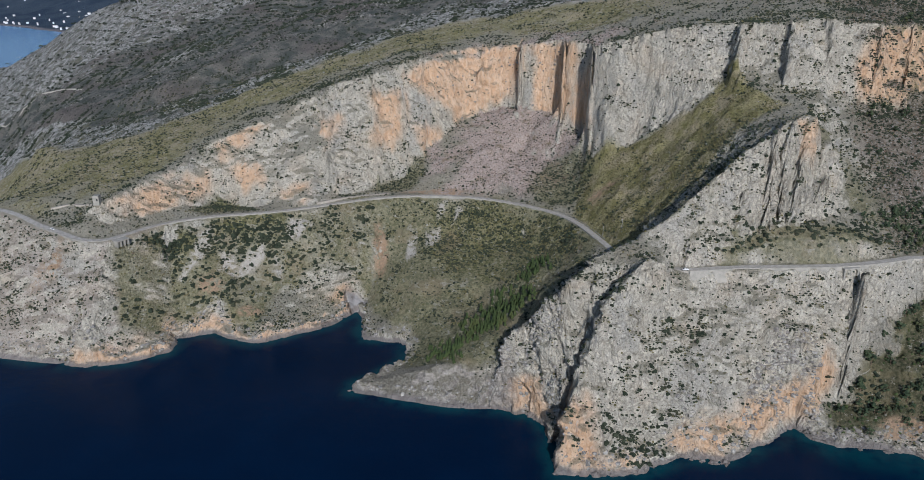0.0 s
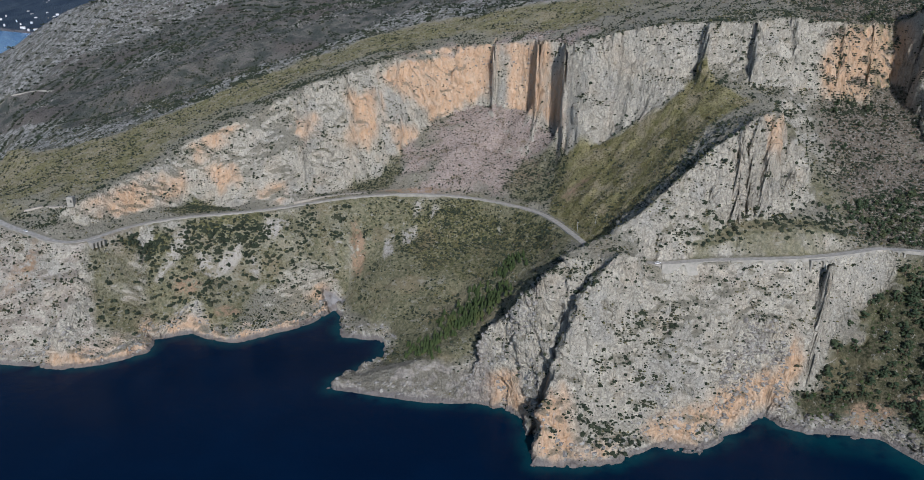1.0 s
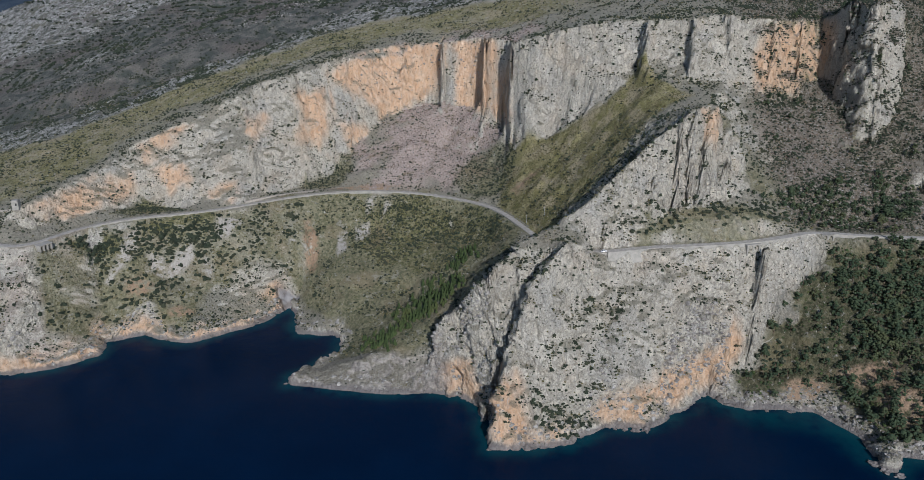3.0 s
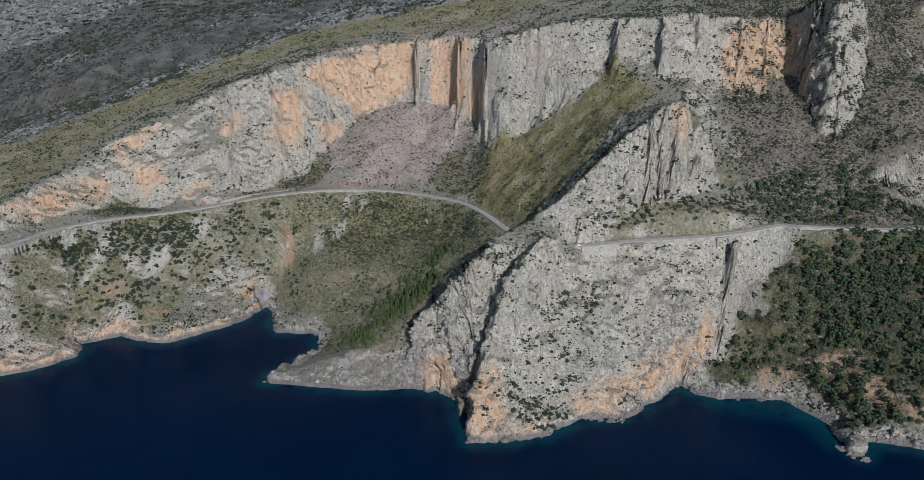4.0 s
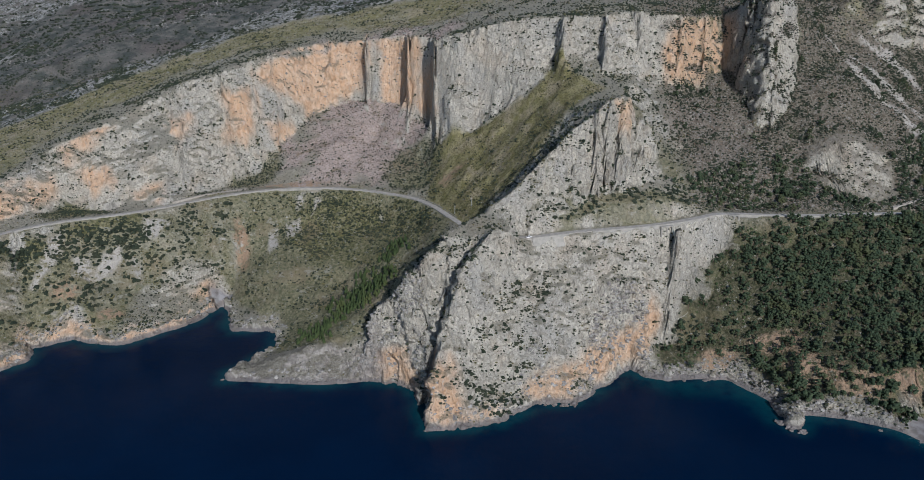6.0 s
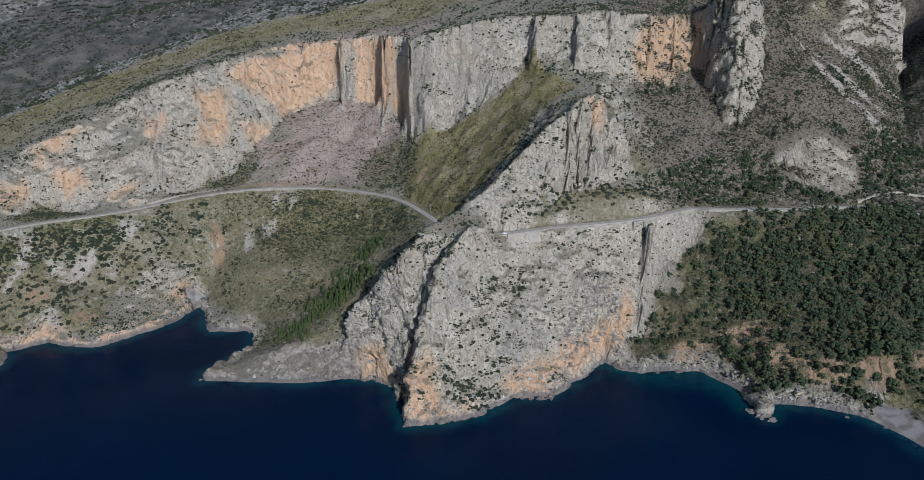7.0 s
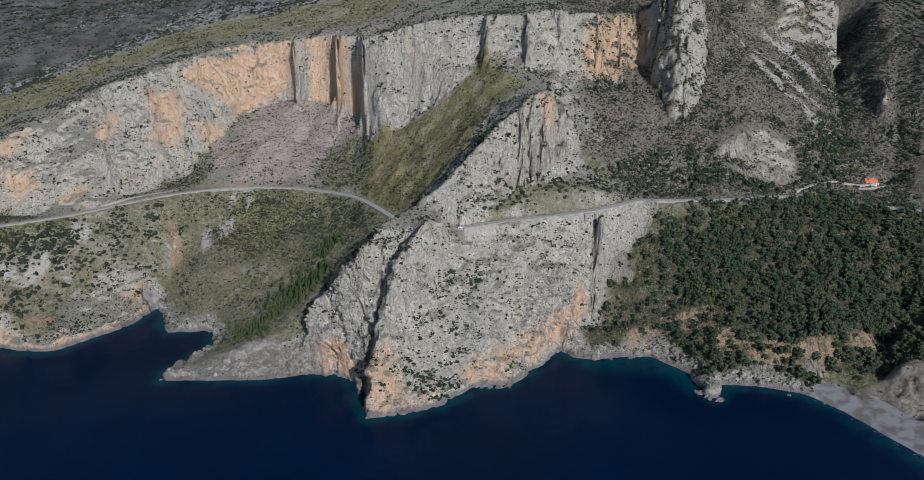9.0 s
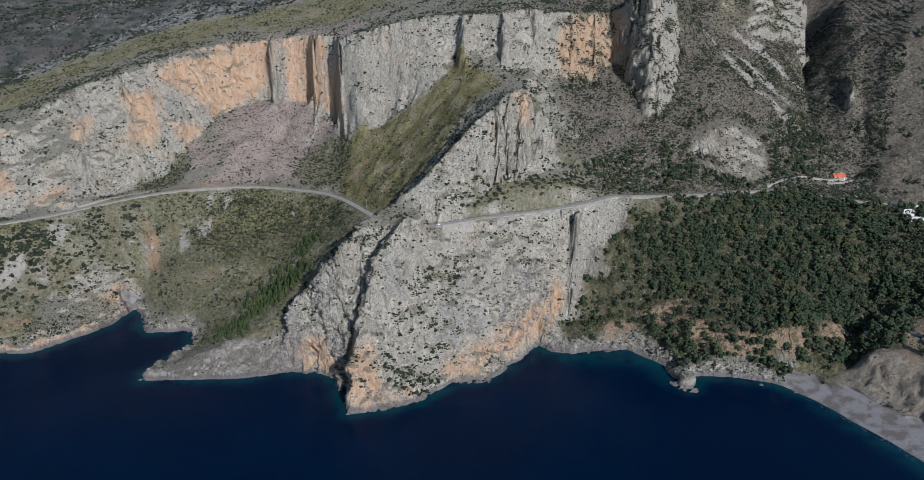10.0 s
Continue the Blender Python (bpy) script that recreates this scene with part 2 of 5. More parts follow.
def stamp(z, n, x0, y0, step, points, wide=0.0):
    for px, py, pz in dense(points, step * 0.5):
        i, j = int(round((py - y0) / step)), int(round((px - x0) / step))
        r = int(round(wide / step))
        for a in range(max(0, i - r), min(z.shape[0], i + r + 1)):
            for b in range(max(0, j - r), min(z.shape[1], j + r + 1)):
                z[a, b] += pz
                n[a, b] += 1


def height_grid(x0, x1, y0, y1, step, border=None):
    xs, ys = np.arange(x0, x1 + 1, step), np.arange(y0, y1 + 1, step)
    gx, gy = np.meshgrid(xs, ys)
    z, n = np.zeros(gx.shape), np.zeros(gx.shape)
    for points in LINES.values():
        stamp(z, n, x0, y0, step, points)
    zr, nr = np.zeros(gx.shape), np.zeros(gx.shape)
    for points in (ROAD_WEST, ROAD_EAST):
        stamp(zr, nr, x0, y0, step, rounded(points), 3.0)
    z, n = np.where(nr > 0, zr, z), np.where(nr > 0, nr, n)
    z, fixed = z / np.maximum(n, 1), n > 0
    off = coast_distance(gx, gy)
    sea = off < 0
    z, fixed = np.where(sea, -np.minimum(-off * 0.55, 30), z), fixed | sea
    if border is not None:
        edge = np.zeros(gx.shape, bool)
        edge[0], edge[-1], edge[:, 0], edge[:, -1] = True, True, True, True
        edge &= ~fixed
        z, fixed = np.where(edge, border(gx, gy), z), fixed | edge
    return xs, ys, settle(z, fixed), off


def sampler(xs, ys, grid):
    def at(x, y):
        u = np.clip((x - xs[0]) / (xs[1] - xs[0]), 0, len(xs) - 1.001)
        v = np.clip((y - ys[0]) / (ys[1] - ys[0]), 0, len(ys) - 1.001)
        i, j = u.astype(int), v.astype(int)
        u, v = u - i, v - j
        return (grid[j, i] * (1 - u) + grid[j, i + 1] * u) * (1 - v) + (grid[j + 1, i] * (1 - u) + grid[j + 1, i + 1] * u) * v
    return at


CORE = (-720.0, 720.0, 250.0, 1240.0)
fx, fy, fz, _ = height_grid(-5200, 4200, -400, 6000, 40.0)
far_height = sampler(fx, fy, fz)
cx, cy, cz, coff = height_grid(*CORE, 3.0, far_height)
core_height, shore_off = sampler(cx, cy, cz), sampler(cx, cy, coff)
ROAD_POINTS = np.vstack([dense(rounded(ROAD_WEST), 4.0), dense(rounded(ROAD_EAST), 4.0)])
rx, ry = np.meshgrid(cx, cy)
rd = np.full(rx.shape, 99.0)
for px, py, pz in ROAD_POINTS:
    j, i = int((px - cx[0]) / 3), int((py - cy[0]) / 3)
    s = (slice(max(0, i - 14), i + 15), slice(max(0, j - 14), j + 15))
    rd[s] = np.minimum(rd[s], np.hypot(rx[s] - px, ry[s] - py))
road_off = sampler(cx, cy, rd)
steep = np.hypot(*np.gradient(cz, 3.0))
pad = np.pad(steep, 2, mode="edge")
steep = sum(pad[a:a + steep.shape[0], b:b + steep.shape[1]] for a in range(5) for b in range(5)) / 25
steepness = sampler(cx, cy, steep)

# slots and buttresses of the cliffs: middle x, y, slant in plan, half width, depth into the rock (negative: stands out), half length
FLUTES_WEST = [(-78, 856, 0.0, 1.6, 12, 30), (-31, 815, 0.0, 1.6, 10, 34), (-3, 760, 0.0, 1.6, 12, 40), (-220, 770, -0.4, 3.0, 8, 40), (-255, 725, -0.4, 4.0, 10, 40), (-178, 810, -0.3, 3.0, 8, 36),
    (-120, 880, 0.1, 1.8, 5, 24), (-195, 795, -0.3, 2.0, 6, 36)]
FLUTES_MID = [(113, 678, 0.1, 4.5, 16, 15), (152, 678, 0.1, 3.2, 12, 16), (186, 698, 0.1, 2.5, 8, 16), (132, 676, 0.0, 7.0, -6, 14), (286, 720, 0.0, 4.0, 10, 40), (230, 722, 0.1, 2.0, 6, 22),
    (258, 736, 0.1, 1.6, 5, 22), (303, 662, 0.3, 1.6, 3, 14)]
FLUTES_HEAD = [(186, 540, 0.25, 3.0, 12, 18), (122, 552, 0.0, 3.0, 6, 14), (146, 566, 0.3, 4.0, 8, 14), (134, 566, 0.3, 2.0, 6, 14), (162, 585, 0.2, 2.5, 8, 20), (100, 552, 0.2, 4.0, -4, 12)]


def recess(x, y):
    total = 0
    for mx, my, slant, half, deep, long in FLUTES_WEST + FLUTES_MID + FLUTES_HEAD:
        d = (x - mx - slant * (y - my)) / half
        total = total + deep * np.exp(-d * d) * ease(long * 1.3, long * 0.8, np.abs(y - my))
    return total


SLOT = [(-14, 450), (-9, 462), (-4, 470), (4, 476), (12, 481), (22, 487)]        # the deep cleft beside the headland's fin


def height(x, y):
    """The lie of the land before its fine relief."""
    core = (x > CORE[0]) & (x < CORE[1]) & (y > CORE[2]) & (y < CORE[3])
    calm = ease(6, 16, np.where(core, road_off(x, y), 99)) * ease(0, 25, np.where(core, shore_off(x, y), 99))
    calm = calm * (1 - 0.65 * ease(0.9, 1.6, np.where(core, steepness(x, y), 0.4)))
    x, y = x + 2.5 * calm * fbm(x / 13, y / 13, octaves=3, seed=3), y + 4 * calm * fbm(x / 17 + 9, y / 17, octaves=3, seed=4)
    s = np.where(core, steepness(x, y), 0.4)
    rock = ease(1.25, 2.2, s) * (1 - 0.75 * ease(-105, -88, x) * ease(40, 20, x) * ease(690, 720, y))
    free = ease(6, 16, np.where(core, road_off(x, y), 99))
    slab = 1 - 0.65 * ease(-12, 0, x) * ease(104, 92, x) * ease(640, 665, y)                 # the great grey buttress is one plane
    flute = ((ridged(x / 34, y / 120, octaves=3, seed=5) - 0.5) * 6 + fbm(x / 60, y / 60, octaves=2, seed=6) * 3) * rock * free * slab
    y2 = y + flute + recess(x, y) * free
    z = np.where(core, core_height(x, y2), far_height(x, y))
    off = np.where(core, shore_off(x, y), 50)
    land = ease(0, 8, off)
    z = z + land * free * (fbm(x / 70, y / 70, octaves=4, seed=11) * 4.0 * ease(0, 40, off) + 1.6 * ridged(x / 15, y / 15, octaves=3, seed=14) * ease(700, 760, y) * core)
    z = z + ease(900, 1040, y - 0.2 * x) * ease(30, 90, z) * (6 * ridged((x - 0.5 * y) / 90, (y + 0.5 * x) / 160, octaves=5, seed=15) - 3)
    z = z + np.where(core, 0, fbm(x / 300, y / 300, octaves=5, seed=12) * 22 * ease(20, 90, z))
    shelf = np.where((x < -195) & core, np.clip(off * 2.6, 0, 7), np.clip(off * 1.1, 0, 5)) + np.where(x > 110, 6.0, 4.0) * fbm(x / 7, y / 7, octaves=3, seed=13)
    sandy = ease(310, 325, x) * ease(440, 425, y)
    z = np.where((sandy > 0.5) & (off > 0) & core, np.maximum(z, np.minimum(off * 0.16, 3.6)), z)
    rim = (off > 0) & (off < 14) & core
    z = np.where(rim, np.maximum(z, shelf * (1 - sandy)), z)
    gull = 0
    for a, b in zip(SLOT[:-1], SLOT[1:]):
        d = np.array(b[:2]) - np.array(a[:2])
        t = np.clip(((x - a[0]) * d[0] + (y - a[1]) * d[1]) / (d @ d), 0, 1)
        gull = np.maximum(gull, np.exp(-((x - a[0] - t * d[0]) ** 2 + (y - a[1] - t * d[1]) ** 2) / 14.0))
    return z - 34 * gull

# ---------------------------------------------------------------- where each kind of cover lies
def line_y(x, *names):
    p = np.array(sorted(q for n in names for q in LINES[n]), float)
    return np.interp(x, p[:, 0], p[:, 1])


# ochre faces of the cliffs: from y, to y, then the outline as (x, height)
OCHRE_WALL = [
    (790, 925, [(-198, 189), (-168, 209), (-136, 217), (-78, 220), (-72, 193), (-85, 162), (-116, 150), (-146, 134), (-150, 154), (-165, 168)]),
    (740, 815, [(-222, 175), (-196, 180), (-188, 144), (-197, 120), (-216, 128), (-213, 152)]),
    (765, 825, [(-182, 140), (-161, 139), (-144, 123), (-162, 112)]),
    (700, 750, [(-272, 154), (-248, 156), (-248, 138), (-268, 138)]),
    (780, 865, [(-65, 216), (-20, 228), (-19, 194), (-30, 156), (-59, 152)]),
    (725, 805, [(-19, 189), (-2, 207), (-4, 158), (-17, 144)])]
OCHRE_SIDE = [
    (655, 705, [(-332, 116), (-315, 124), (-304, 108), (-322, 94)]),
    (575, 685, [(-400, 108), (-377, 118), (-356, 115), (-353, 100), (-368, 93), (-384, 86)]),
    (665, 725, [(-358, 141), (-328, 154), (-314, 152), (-346, 124)]),
    (650, 690, [(-290, 100), (-262, 104), (-258, 92), (-286, 88)]),
    (690, 765, [(222, 248), (278, 253), (286, 215), (283, 190), (214, 192), (209, 221)])]
OCHRE_SHORE = [
    (470, 508, [(-52, 22), (-25, 30), (-18, 2), (-52, 2)]),
    (435, 535, [(60, 12), (94, 23), (123, 31), (150, 36), (161, 52), (176, 44), (172, 18), (148, 12), (109, 9), (70, 3)]),
    (425, 470, [(-8, 40), (4, 44), (18, 12), (44, 10), (44, 1), (-10, 1)]),
    (490, 570, [(-400, 12), (-350, 16), (-332, 10), (-332, 1), (-400, 1)]),
    (560, 600, [(-335, 12), (-300, 14), (-262, 12), (-240, 9), (-240, 1), (-335, 1)]),
    (565, 640, [(-240, 10), (-222, 22), (-205, 22), (-205, 1), (-240, 1)]),
    (560, 640, [(142, 198), (151, 200), (149, 180), (144, 180)])]
# bare earth: middle x, y, half sizes, turn
SOIL = [(-188, 670, 6, 14, 20), (-316, 590, 13, 5, 15), (-283, 580, 12, 5, 10), (250, 492, 22, 7, -10), (275, 462, 18, 8, -30), (325, 440, 18, 5, -20), (12, 668, 14, 9, 20), (-150, 722, 40, 5, 0),
        (-200, 590, 12, 5, 30), (-436, 545, 12, 12, 0), (424, 414, 26, 8, 40), (300, 444, 20, 6, -20), (215, 497, 16, 5, -10), (375, 440, 18, 5, 0)]
# pale scree patches among the bushes, as outlines in plan
PALE_WEST = [
    [(-340, 614), (-327, 623), (-328, 614), (-334, 595), (-343, 583), (-348, 584), (-342, 596), (-341, 606)],
    [(-286, 627), (-297, 618), (-301, 610), (-291, 613), (-283, 622)],
    [(-275, 628), (-264, 623), (-264, 612), (-273, 616)],
    [(-269, 650), (-249, 658), (-245, 654), (-256, 639), (-267, 641)],
    [(-318, 612), (-308, 614), (-306, 606), (-316, 602)]]
PALE_COVE = [
    [(-141, 709), (-130, 711), (-132, 700), (-140, 694)],
    [(-122, 707), (-115, 703), (-124, 694)],
    [(-149, 689), (-136, 691), (-136, 674), (-145, 671)],
    [(-163, 678), (-156, 683), (-153, 660), (-161, 654)]
]
PALE_EAST = [
    [(388, 762), (394, 762), (432, 704), (426, 700)],
    [(428, 778), (436, 778), (516, 738), (508, 732)],
    [(400, 730), (408, 730), (462, 668), (455, 664)],
    [(446, 780), (452, 780), (500, 750), (494, 746)],
    [(412, 752), (418, 752), (470, 700), (464, 697)]]
# plant cover, as outlines in plan
ROAD_SCRUB = [(-382, 562), (-354, 608), (-326, 628), (-268, 654), (-266, 641), (-274, 627), (-314, 618), (-324, 618), (-336, 596), (-362, 584)]
BUSHY = [(-352, 602), (-262, 648), (-222, 694), (-198, 690), (-200, 668), (-232, 645), (-262, 612), (-272, 584), (-326, 572), (-340, 579)]
OLIVE = [(-382, 557), (-352, 604), (-320, 632), (-262, 657), (-215, 706), (-190, 696), (-190, 640), (-215, 600), (-262, 562), (-300, 568), (-338, 547), (-365, 522), (-377, 536)]
SLAB = [(-266, 604), (-236, 636), (-208, 652), (-192, 640), (-210, 614), (-251, 570), (-268, 574)]
COVE = [(-214, 704), (-144, 716), (-36, 693), (14, 611), (-20, 536), (-61, 515), (-100, 506), (-132, 522), (-150, 580), (-196, 630), (-194, 657)]
BOWL = [(-160, 712), (-85, 712), (-22, 675), (6, 615), (-42, 590), (-96, 622), (-136, 650)]
SPIT = [(-172, 508), (-160, 494), (-91, 489), (-40, 492), (-60, 508), (-100, 514), (-130, 522), (-150, 532)]
MEADOW = [(-12, 690), (-6, 722), (0, 716), (34, 706), (62, 692), (84, 676), (96, 674), (108, 690), (118, 672), (126, 648), (148, 632), (112, 612), (70, 588), (26, 560), (-8, 650)]
EAST_BARE = [(200, 640), (222, 690), (280, 722), (290, 658), (276, 620), (226, 604)]
TREE_BAND = [(184, 580), (240, 612), (314, 630), (346, 608), (386, 606), (374, 586), (282, 574), (216, 572)]
FOOT_GREEN = [(-354, 630), (-347, 668), (-320, 677), (-301, 655), (-330, 640)]
BUTTRESS_SCRUB = [(-62, 718), (-38, 768), (-6, 742), (2, 712), (-4, 672), (-30, 692)]
FOOT_SHRUBS = [(-216, 728), (-192, 764), (-166, 778), (-172, 730)]
RAVINE_WOOD = [(404, 640), (446, 672), (480, 690), (486, 650), (462, 612), (418, 592), (384, 600)]
GRASS_EDGE = [(-900, 875), (-762, 895), (-575, 767), (-503, 768), (-450, 794), (-394, 851), (-328, 890), (-264, 949), (-186, 1000), (60, 955), (160, 880), (420, 960)]        # where the grass gives way to stony scrub
CLAY = [(352, 408), (380, 414), (398, 400), (414, 352), (428, 288), (396, 288), (376, 360)]
CRAG = [(322, 616), (336, 603), (374, 599), (406, 612), (406, 636), (370, 640), (330, 634)]


def within(x, y, outline, soft=4.0, wobble=0.0):
    """1 inside an outline, 0 outside, with an edge that many metres soft."""
    p = np.array(outline, float)
    out = np.zeros_like(x)
    m = soft + 12
    box = (x > p[:, 0].min() - m) & (x < p[:, 0].max() + m) & (y > p[:, 1].min() - m) & (y < p[:, 1].max() + m)
    if not box.any():
        return out
    px, py = x[box], y[box]
    best, inside = np.full(px.shape, 1e9), np.zeros(px.shape, bool)
    for a, b in zip(p, np.roll(p, -1, 0)):
        d = b - a
        t = np.clip(((px - a[0]) * d[0] + (py - a[1]) * d[1]) / max(d @ d, 1e-9), 0, 1)
        best = np.minimum(best, np.hypot(px - a[0] - t * d[0], py - a[1] - t * d[1]))
        if a[1] != b[1]:
            inside ^= ((a[1] > py) != (b[1] > py)) & (px < d[0] * (py - a[1]) / d[1] + a[0])
    w = wobble[box] if hasattr(wobble, "shape") else wobble
    out[box] = ease(-soft, soft, np.where(inside, best, -best) + w)
    return out


def covers(x, y, z, nz):
    """How much of each cover, by place."""
    rough = 0.55 * fbm(x / 19, y / 19, octaves=4, seed=31)
    stain = 0.45 * fbm(x / 10 + y / 15, z / 20, octaves=4, seed=43)

    def patch(x, y, cx, cy, rx, ry, turn=0.0, soft=0.35):
        c, s = math.cos(radians(turn)), math.sin(radians(turn))
        dx, dy = x - cx, y - cy
        r = np.hypot((dx * c + dy * s) / rx, (-dx * s + dy * c) / ry)
        return ease(1 + soft, 1 - soft, r + rough)

    crest = line_y(x, "crest_west", "crest_mid", "crest_east")
    hill = np.interp(x, *np.array(GRASS_EDGE, float).T)
    core = (x > CORE[0]) & (x < CORE[1]) & (y < CORE[3])
    n1 = fbm(x / 40, y / 40, octaves=4, seed=41)
    wide = ease(-300, -420, x)                                   # the grass is a strip under the hill's crest, wider in the west
    grass = ease(6, 48, y - crest + 26 * n1) * np.maximum(wide, ease(-135, -85, y - hill + 30 * n1)) * ease(12, -6, y - hill + 10 * n1) * ease(130, 20, x)
    grass = np.maximum(grass, ease(-420, -450, x) * ease(620, 660, y) * ease(12, -6, y - hill))
    meadow = within(x, y, MEADOW, 3, 5 * rough)
    grass = np.maximum(grass * (0.95 - 0.75 * ease(0.0, 0.5, fbm(x / 22, y / 22, octaves=3, seed=47)) * ease(120, 10, y - crest)), meadow)
    scree = patch(x, y, -75, 790, 92, 78, 20) * ease(704, 722, y)
    scree = np.maximum(scree, 0.45 * within(x, y, EAST_BARE, 12, 14 * rough))
    ochre = np.zeros_like(x)
    for y0, y1, outline in OCHRE_WALL + OCHRE_SIDE + OCHRE_SHORE:
        ochre = np.maximum(ochre, within(x, z, outline, 7.0, 12 * stain) * ease(y0 - 4, y0 + 4, y) * ease(y1 + 4, y1 - 4, y))
    ochre *= ease(0.75, 0.5, nz)
    soil, pale = np.zeros_like(x), np.zeros_like(x)
    for p in SOIL:
        soil = np.maximum(soil, patch(x, y, *p))
    for p in PALE_WEST + PALE_COVE:
        pale = np.maximum(pale, within(x, y, p, 1.5, 4 * rough))
    for p in PALE_EAST:
        pale = np.maximum(pale, within(x, y, p, 2.0, 6 * rough + 1.8))
    road_y = np.interp(x, *np.array(sorted(ROAD_WEST + ROAD_EAST), float).T[:2])
    below = ease(4, -12, y - road_y) * core
    inland = ease(3, 12, np.where(core, shore_off(x, y), 50))
    dense_scrub = np.maximum(within(x, y, ROAD_SCRUB, 4, 8 * rough), within(x, y, BOWL, 12, 14 * rough))
    bushy = within(x, y, BUSHY, 6, 8 * rough)
    olive = np.maximum(within(x, y, OLIVE, 5, 8 * rough), within(x, y, COVE, 5, 6 * rough))
    slab = within(x, y, SLAB, 4, 8 * rough)
    spit = within(x, y, SPIT, 3, 4 * rough)
    foot = np.maximum(within(x, y, FOOT_GREEN, 3, 4 * rough), 0.8 * within(x, y, FOOT_SHRUBS, 4, 8 * rough))
    foot = np.maximum(foot, 0.8 * within(x, y, BUTTRESS_SCRUB, 6, 10 * rough))
    scrub = np.maximum(np.maximum(dense_scrub, 0.75 * bushy), 0.85 * olive) * (1 - 0.9 * slab) * (1 - spit) * inland
    scrub = np.maximum(scrub, foot)
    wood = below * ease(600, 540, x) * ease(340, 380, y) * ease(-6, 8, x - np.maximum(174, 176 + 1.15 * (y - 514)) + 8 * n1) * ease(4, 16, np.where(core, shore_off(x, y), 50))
    east = ease(190, 225, x) * ease(0, 12, y - road_y) * core
    scrub = np.maximum(scrub, 0.97 * east)
    scrub = np.maximum(scrub, 0.8 * patch(x, y, 330, 600, 150, 26))
    heath = ease(-2, 18, y - hill + 10 * n1) * ease(300, 180, x)
    heath = np.where(core, heath, 1.0 * (y > 700))
    # pale karst in bands that climb to the east
    band = (y - hill) - 0.0
    karst = np.maximum(0.85 * ease(115, 45, band + 40 * n1), 0.8 * ease(0.15, 0.6, fbm((x - 0.6 * y) / 110, (y + x) / 380, octaves=5, seed=45)))
    karst = np.maximum(karst, ease(1290, 1400, y - 0.3 * (x + 700) + 90 * n1) * 0.6)
    scrub = np.maximum(scrub, wood)
    scrub = scrub * (1 - 0.6 * patch(x, y, 240, 655, 55, 50))
    scree = np.maximum(scree, below * 0.4 * ease(-345, -375, x))
    grass = np.maximum(grass, 0.3 * patch(x, y, 135, 545, 75, 11, 12))
    bluff = ease(395, 380, x + 0.35 * (y - 390)) * ease(412, 402, y) * ease(338, 352, x) + patch(x, y, 424, 414, 30, 10, 40)
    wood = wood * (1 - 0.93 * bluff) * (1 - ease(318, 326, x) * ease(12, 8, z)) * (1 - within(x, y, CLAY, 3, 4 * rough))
    scrub = scrub * (1 - 0.7 * bluff)
    scree = np.maximum(scree, 0.15 * east * ease(595, 630, y))
    scrub = np.maximum(scrub, 0.75 * patch(x, y, 150, 547, 85, 10, 12))
    firm = np.maximum(ease(0.40, 0.58, nz), meadow * ease(0.06, 0.22, nz))
    crag = within(x, y, CRAG, 4, 6 * rough)
    scrub, grass = scrub * (1 - 0.85 * crag), grass * (1 - crag)
    grass, scree, wood = grass * firm, scree * firm, wood * np.maximum(firm, 0.5)
    scrub = scrub * ease(0.20, 0.40, nz + 0.12 * n1)
    beach = ease(312, 322, x) * ease(4.4, 3.6, z + 0.5 * n1) * ease(440, 428, y) + patch(x, y, -203, 634, 9, 8)
    thin = np.maximum(0.1 * east * ease(595, 630, y), 0.3 * bushy * ease(-0.2, 0.3, n1))
    # "plain" masks the distant land that takes the blue haze tint
    return {"grass": grass, "scree": scree, "ochre": ochre, "soil": soil, "pale": pale, "scrub": scrub, "wood": wood, "beach": beach, "heath": heath, "karst": karst,
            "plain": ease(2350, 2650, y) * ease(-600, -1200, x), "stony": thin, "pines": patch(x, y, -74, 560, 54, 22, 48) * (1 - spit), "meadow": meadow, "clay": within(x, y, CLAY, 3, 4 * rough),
            "dense": dense_scrub * inland, "foot": foot, "bushy": bushy * inland, "olive": olive * inland * (1 - spit), "slab": slab, "spit": spit, "east": east * (1 - 0.55 * crag), "crag": crag,
            "bare_east": within(x, y, EAST_BARE, 10, 14 * rough), "tree_band": within(x, y, TREE_BAND, 4, 6 * rough), "ravine_wood": within(x, y, RAVINE_WOOD, 5, 6 * rough)}


# ---------------------------------------------------------------- the ground, one sheet
def stretch(a, b, first, grow):
    out, step = [a], first
    while abs(out[-1] - a) < abs(b - a):
        out.append(out[-1] + math.copysign(step, b - a))
        step *= grow
    return np.array(out[1:])


STEP = 2.0
mid_x = np.concatenate([np.arange(-500, -100, STEP), np.arange(-100, 30, 1.0), np.arange(30, 270, STEP), np.arange(270, 306, 1.0), np.arange(306, 580.1, STEP)])
grid_x = np.concatenate([stretch(-500, -5000, 3, 1.07)[::-1], mid_x, stretch(580, 3500, 4, 1.09)])
fine_y = np.arange(CORE[2], CORE[3] + 0.1, 1.5)
FX, FY = np.meshgrid(grid_x, fine_y)
profile = height(FX, FY)
rise = np.gradient(profile, 1.5, axis=0)
weight = np.sqrt(1 + np.minimum(rise, 12) ** 2)
